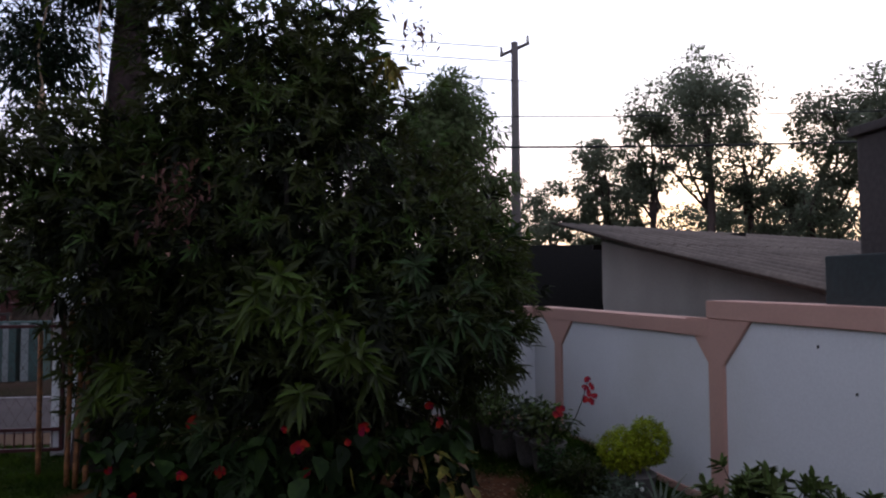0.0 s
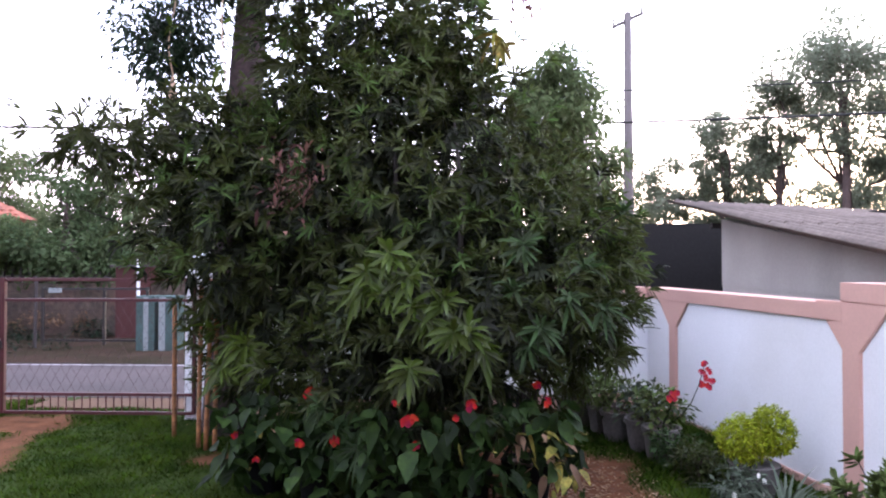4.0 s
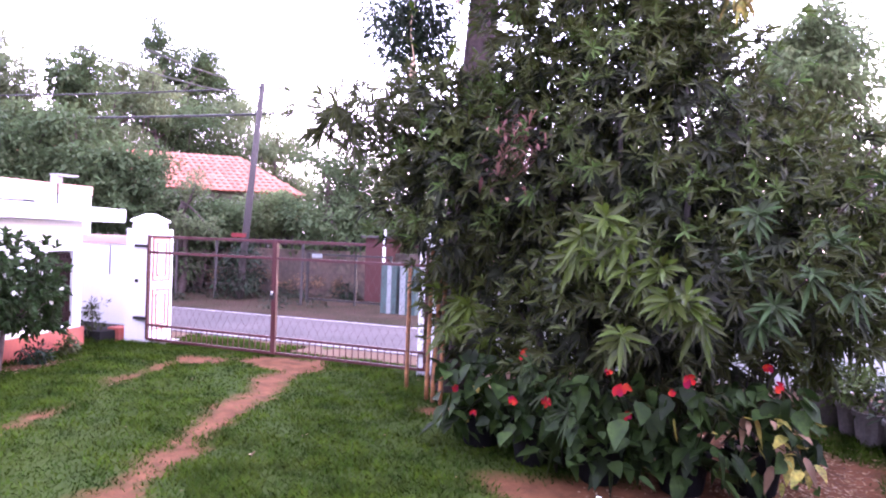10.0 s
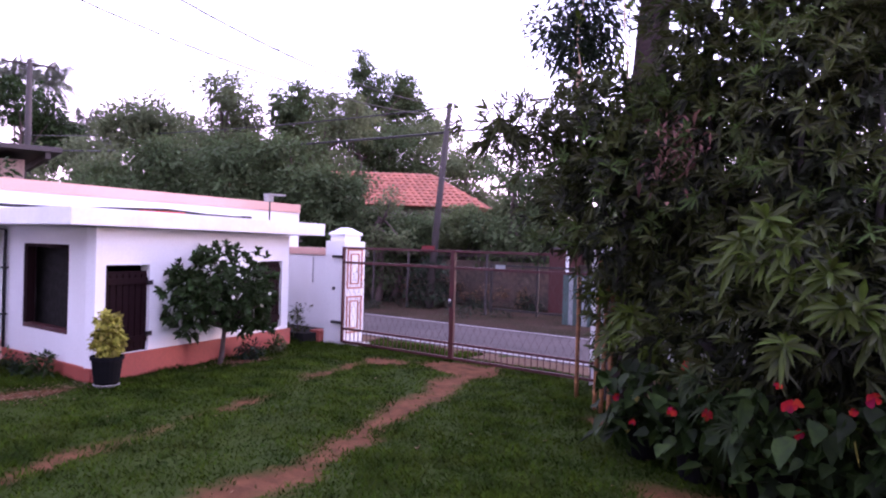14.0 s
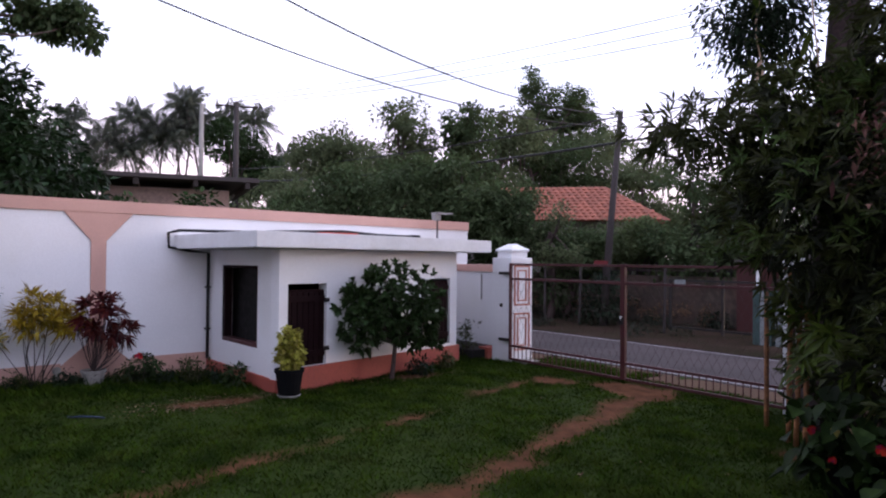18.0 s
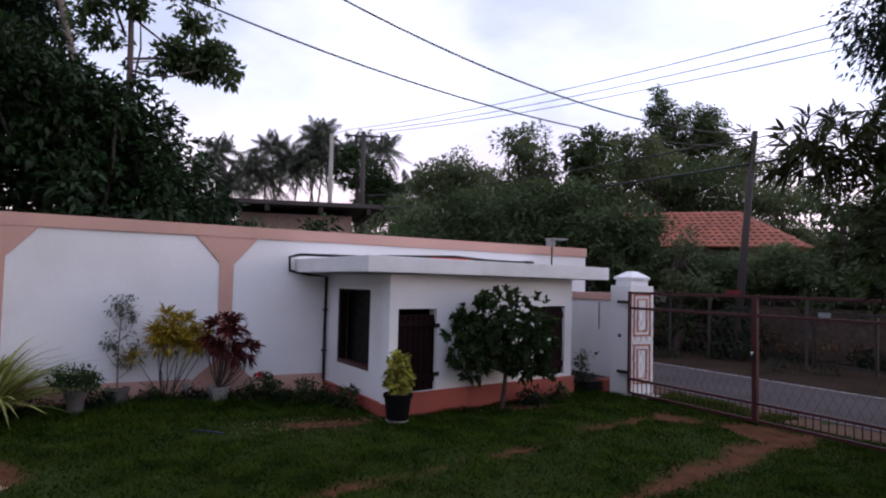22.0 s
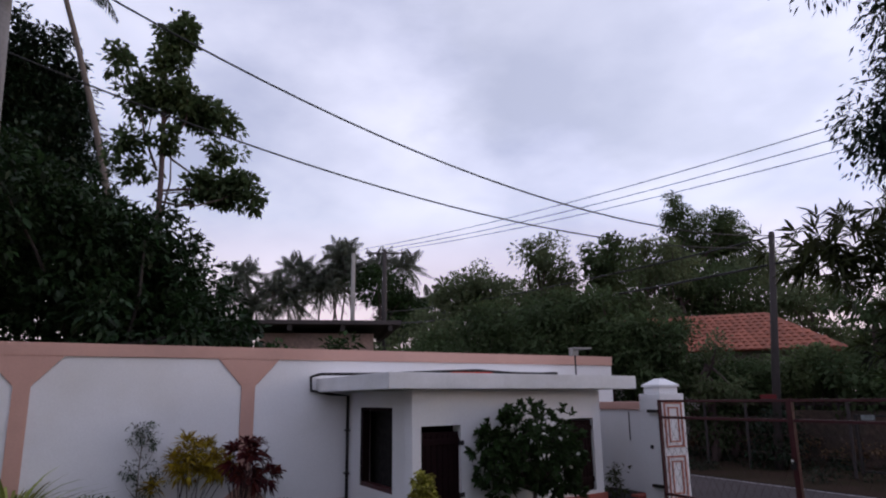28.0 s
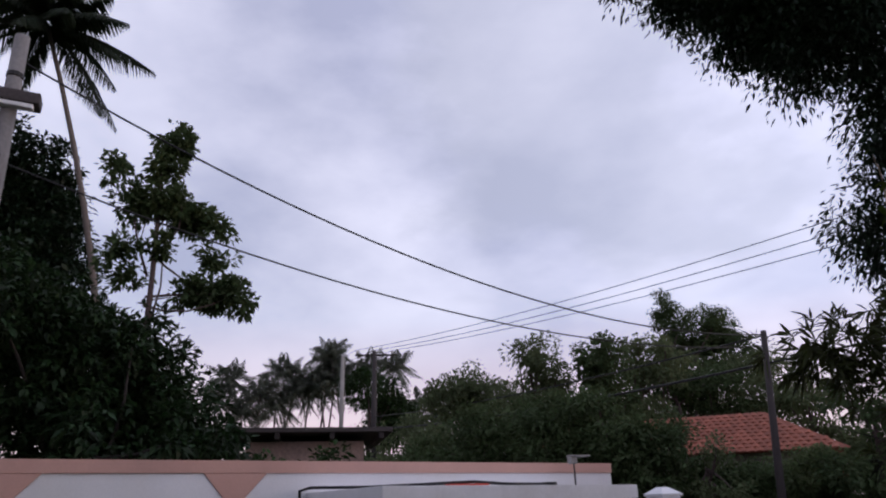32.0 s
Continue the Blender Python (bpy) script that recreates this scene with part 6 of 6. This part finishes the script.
for x0 in (-6.22, -5.80):
    tp = thing("teal_gate_post", "faded teal gate post with a pale strip", "gate post", (x0, 11.75, 0), group="teal gate posts")
    part("shaft", box(-0.17, 0.17, -0.15, 0.15, -0.1, 1.0, 0.01), TEAL, tp)
    part("strip", box(-0.03 if x0 < -6 else -0.17, 0.06 if x0 < -6 else -0.05, -0.158, -0.152, 0.02, 0.98), POST_WHITE, tp)
rp = thing("red_kiosk", "dark red sheet kiosk across the road", "kiosk", (-7.62, 14.0, 0))
part("body", box(-0.22, 0.3, -0.4, 0.4, -0.1, 1.5, 0.01), material("dull_red_sheet", (0.055, 0.015, 0.015), 0.7, 0.15, 3, 30, 0.2), rp)
part("roof", box(-0.3, 0.38, -0.5, 0.5, 1.502, 1.55, 0.006), TIN, rp)
tagged(part("plate", box(-8.08, -7.84, 11.715, 11.734, 1.05, 1.135, 0.003), POST_WHITE), "small pale plate on the side gate", "plate")
tagged(part("white_post", tube([(-7.15, 13.2, -0.1), (-7.15, 13.2, 1.7)], 0.035, 8), WHITE_SLAB), "thin white post across the road", "post")


def tiled_roof_house(at, turn):
    h = thing("tiled_house", "house with orange-red clay tile roof across the road", "house", at, turn)
    part("wall", box(-4.6, 3.1, -1.9, 1.9, -0.2, 2.75), BEIGE, h)
    rz, ez, xr, xe, dp = 4.06, 2.75, 2.1, 3.9, 2.5
    bm = bmesh.new()
    e = [bm.verts.new(p) for p in ((-5.4, -dp, ez), (xe, -dp, ez), (xe, dp, ez), (-5.4, dp, ez))]
    r = [bm.verts.new(p) for p in ((-3.9, 0, rz), (xr, 0, rz))]
    for q in ((e[0], e[1], r[1], r[0]), (e[2], e[3], r[0], r[1]), (e[3], e[0], r[0]), (e[1], e[2], r[1])):
        bm.faces.new(q)
    roof = part("roof", bm, ROOF_RED, h)
    n = Vector((0, -abs(rz - ez), dp)).normalized()
    slope = Vector((0, dp, rz - ez)).normalized()
    tile = bmesh.new()
    for j in range(4):
        a0, a1 = j * 0.05, (j + 1) * 0.05
        h0, h1 = 0.022 * math.sin(math.pi * j / 4) + 0.01, 0.022 * math.sin(math.pi * (j + 1) / 4) + 0.01
        q = [Vector((a0, 0, 0)) + n * (h0 + 0.02), Vector((a1, 0, 0)) + n * (h1 + 0.02), Vector((a1, 0, 0)) + slope * 0.29 + n * h1, Vector((a0, 0, 0)) + slope * 0.29 + n * h0]
        tile.faces.new([tile.verts.new(p) for p in q])
        low = [Vector((a0, 0, 0)), Vector((a1, 0, 0)), Vector((a1, 0, 0)) + n * (h1 + 0.02), Vector((a0, 0, 0)) + n * (h0 + 0.02)]
        tile.faces.new([tile.verts.new(p) for p in low])
    me = bpy.data.meshes.new("tile")
    tile.to_mesh(me), tile.free()
    me.materials.append(ROOF_RED)
    rows_ = int(math.hypot(dp, rz - ez) / 0.25)
    for i in range(rows_):
        t = i * 0.25 / math.hypot(dp, rz - ez)
        x0, x1 = -5.4 + 1.5 * t + 0.05, xe + (xr - xe) * t - 0.3
        x = x0 + 2.2
        while x < x1:
            part("tile", me, None, roof).location = Vector((x, -dp, ez)) + slope * (i * 0.25)
            x += 0.205
    return h


tiled_roof_house(polar(45.0, 23.6), 43)
lean_roof = thing("tiled_lean_to", "small lower tiled roof beside the house", "roof", polar(35.6, 20.5), 40)
part("slope", prism([(-0.5, 1.75), (0.6, 1.75), (0.35, 2.15), (-0.4, 2.15)], -0.8, 0, (0, 0, 0), (1, 0, 0), (0, -1, 0)), ROOF_RED, lean_roof)
part("post", box(-0.05, 0.05, 0.3, 0.4, -0.2, 1.75), BEIGE, lean_roof)

# ---- beyond the walls ----
hut = thing("flat_roofed_hut", "brick hut with dark flat sheet roof behind the wall", "hut", polar(76.2, 17), 76.2)
part("wall", box(-1.3, 1.35, -0.8, 1.6, -0.2, 3.05), material("pinkish_brick_wall", (0.33, 0.23, 0.2), 0.9, 0.15, 2, 14, 0.4, (0.25, 0.18, 0.16), 0.8), hut)
part("roof", box(-2.6, 1.95, -1.4, 2.2, 3.20, 3.30, 0.01), TIN, hut)
for x in (-1.8, -0.6, 0.6, 1.7):
    part("rafter", box(x - 0.05, x + 0.05, -1.35, 2.1, 3.06, 3.195), POLE_WOOD, hut)
tagged(part("creeper", fast_mesh("creeper", *clumpy(np.random.default_rng(210), [(*polar(84 - 1.4 * i, 11.5, 2.0 + 0.25 * math.sin(i * 2.1)), 0.35, 0.35, 0.3) for i in range(9)], 60, 0.2, 45, 0.13, 0.5, 0.8, fine=False)[:2], LEAF_MID), None), "green creeper along the top of the wall", "creeper", kind="stuff")
shed = thing("asbestos_shed", "shed with weathered grey corrugated roof behind the wall", "shed")
part("wall", box(2.95, 7.2, 4.2, 8.75, -0.2, 1.45), BEIGE, shed)
part("gable_wall", prism([(0, 1.3), (4.55, 1.3), (4.55, 2.17), (0, 1.53)], -0.12, 0, (2.94, 4.2, 0), (0, 1, 0), (-1, 0, 0)), BEIGE, shed)
X = np.linspace(2.55, 7.9, 430)
for j, (ya, za, yb, zb, fa, fb) in enumerate(((3.7, 1.55, 6.9, 2.03, 0.0, 0.026), (6.75, 2.015, 9.9, 2.53, 0.026, 0.055))):
    vv = [(x, y + 0.03 * math.sin(9 * math.floor(x / 0.9)), z - fall * (x - 2.55) + 0.027 * math.sin(x * 2 * math.pi / 0.177)) for y, z, fall in ((ya, za, fa), (yb, zb, fb)) for x in X]
    m = len(X)
    vv += [(x, y, z - 0.009) for x, y, z in vv]
    ff = [(i, i + 1, m + i + 1, m + i) for i in range(m - 1)] + [(2 * m + i + 1, 2 * m + i, 3 * m + i, 3 * m + i + 1) for i in range(m - 1)]
    ff += [(i + 1, i, 2 * m + i, 2 * m + i + 1) for i in range(m - 1)] + [(0, m, 3 * m, 2 * m), (2 * m - 1, m - 1, 3 * m - 1, 4 * m - 1)]
    part("roof_sheet", mesh_of("roof_sheet", vv, ff, ASBESTOS), None, shed)
for y in (4.4, 6.0, 7.6, 9.3):
    part("purlin", box(3.0, 7.8, y - 0.04, y + 0.04, 1.30 + (y - 3.7) * 0.14, 1.37 + (y - 3.7) * 0.14), POLE_WOOD, shed)
# Two added black sheets stand for the shade in the shed's open end.
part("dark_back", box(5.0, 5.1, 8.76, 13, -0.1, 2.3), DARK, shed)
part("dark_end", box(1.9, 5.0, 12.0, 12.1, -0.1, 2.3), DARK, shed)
outb = thing("dark_outbuilding", "dark weathered sheet outbuilding behind the wall", "outbuilding", (2.62, 3.45, 0))
part("wall", box(0, 1.8, -1.8, 0, -0.1, 2.5, 0.02), TIN, outb)
part("roof", box(-0.03, 1.9, -1.9, 0.04, 2.502, 2.56, 0.01), TIN, outb)
part("low_lean_to", box(-0.19, -0.004, -0.6, 0.06, -0.1, 1.77, 0.01), material("dull_teal_sheet", (0.035, 0.045, 0.047), 0.85, 0.2, 3, 30, 0.2), outb, "dull teal sheet lean-to")

# ---- unseen house wall and eave behind the walker, added to block sky light ----
home = thing("unseen_home_wall", "unseen plain house wall added at the garden's near side to block sky light", "house wall", (0, 0, 0), kind="structure")
part("wall_face", box(-7.5, 3.3, -3.6, -3.3, -0.2, 3.2), BEIGE, home)
part("eave", box(-8.0, 3.6, -3.6, -2.3, 3.201, 3.3), TIN, home)

# ---- lawn ----
g = np.random.default_rng(300)
N = 430000
gx, gy = -8.9 + 11.2 * g.random(N), -1.9 + 9.2 * g.random(N) ** 0.85
jx, jy = 0.05 * g.normal(size=N), 0.05 * g.normal(size=N)
bare = bare_at(gx + jx, gy + jy)
patch = wobble(gx, gy, 1.7, 9) * 0.5 + 0.5
keep = (g.random(N) > bare * 1.03) & (gy < 6.95) & ((gx < -0.1) | (gx > 0.45 + (6.8 - gy) * 0.1) | (gy > 5.5) | (gy < 3.0)) & (g.random(N) < 0.45 + 0.6 * patch)
gx, gy, patch = gx[keep], gy[keep], patch[keep]
vx, vy = -7.2 + 1.9 * g.random(9000), 6.62 + 0.75 * g.random(9000) ** 1.3
gx, gy, patch = np.concatenate([gx, vx]), np.concatenate([gy, vy]), np.concatenate([patch, np.full(9000, 0.9)])
inside = ~((gx < -6.9) & (gy > 2.8) & (gy < 5.95) & (gx < -6.97 - (gy - 2.84) * 0.25))
gx, gy, patch = gx[inside], gy[inside], patch[inside]
n = len(gx)
near_wall = np.clip((-6.9 - gx) / 1.2, 0, 1) + np.clip((gx - 0.3) / 1.0, 0, 1)
tufts = np.clip(0.5 + 0.6 * wobble(gx, gy, 7.0, 12), 0, 1)
h = (0.014 + 0.028 * g.random(n)) * (0.6 + 0.6 * patch) * (0.65 + 0.9 * tufts) * (1 + 1.2 * np.clip(near_wall, 0, 1))
a = g.random(n) * 6.283
w = 0.004 + 0.005 * g.random(n)
p0 = np.stack([gx, gy, lawn_height(gx, gy) - 0.003], 1)
side = np.stack([np.cos(a), np.sin(a), 0 * a], 1) * w[:, None]
tip = p0 + np.stack([np.cos(a + 1.3) * h * 1.1 + g.normal(size=n) * 0.006, np.sin(a + 1.3) * h * 1.1 + g.normal(size=n) * 0.006, h], 1)
gv = np.stack([p0 - side, p0 + side, tip], 1).reshape(-1, 3)
tagged(new("grass", fast_mesh("grass", gv, np.arange(3 * n).reshape(-1, 3), GRASS)), "short green lawn grass with bare tracks", "grass", kind="stuff")
# fallen leaves and petals on the bare earth
lx, ly = np.concatenate([0.3 + 0.5 * g.normal(size=2600), -7.05 + 0.13 * g.normal(size=170), -6.97 + 0.2 * g.normal(size=420), -6 + 9 * g.random(100) - 1.5]), np.concatenate([4.3 + 0.9 * g.normal(size=2600), 4.75 + 0.4 * g.normal(size=170), 2.15 + 0.45 * g.normal(size=420), 1 + 5.5 * g.random(100)])
ok = (lx < 1.0) & (lx > -8)
lx, ly = lx[ok], ly[ok]
n = len(lx)
v, f = leaves(np.stack([lx, ly, lawn_height(lx, ly) + 0.012], 1), np.concatenate([g.normal(size=(n, 2)), 0.1 + 0 * lx[:, None]], 1), np.tile(np.array([0, 0, 1.0]), (n, 1)), 0.02 + 0.035 * g.random(n), 0.008 + 0.014 * g.random(n), 0.05)
tagged(new("leaf_litter", fast_mesh("leaf_litter", v, f, LEAF_DRY)), "dry fallen leaves scattered on earth and grass", "litter", kind="stuff")
pale = g.random(n) < 0.22
px_, py_ = lx[pale] + 0.03 * g.normal(size=pale.sum()), ly[pale] + 0.03 * g.normal(size=pale.sum())
m = len(px_)
v, f = leaves(np.stack([px_, py_, lawn_height(px_, py_) + 0.016], 1), np.concatenate([g.normal(size=(m, 2)), 0.15 + 0 * px_[:, None]], 1), np.tile(np.array([0, 0, 1.0]), (m, 1)), 0.015 + 0.022 * g.random(m), 0.008 + 0.010 * g.random(m), 0.05)
tagged(new("pale_litter", fast_mesh("pale_litter", v, f, STALK_DRY)), "pale dry leaf flakes scattered on the red earth", "litter", kind="stuff")
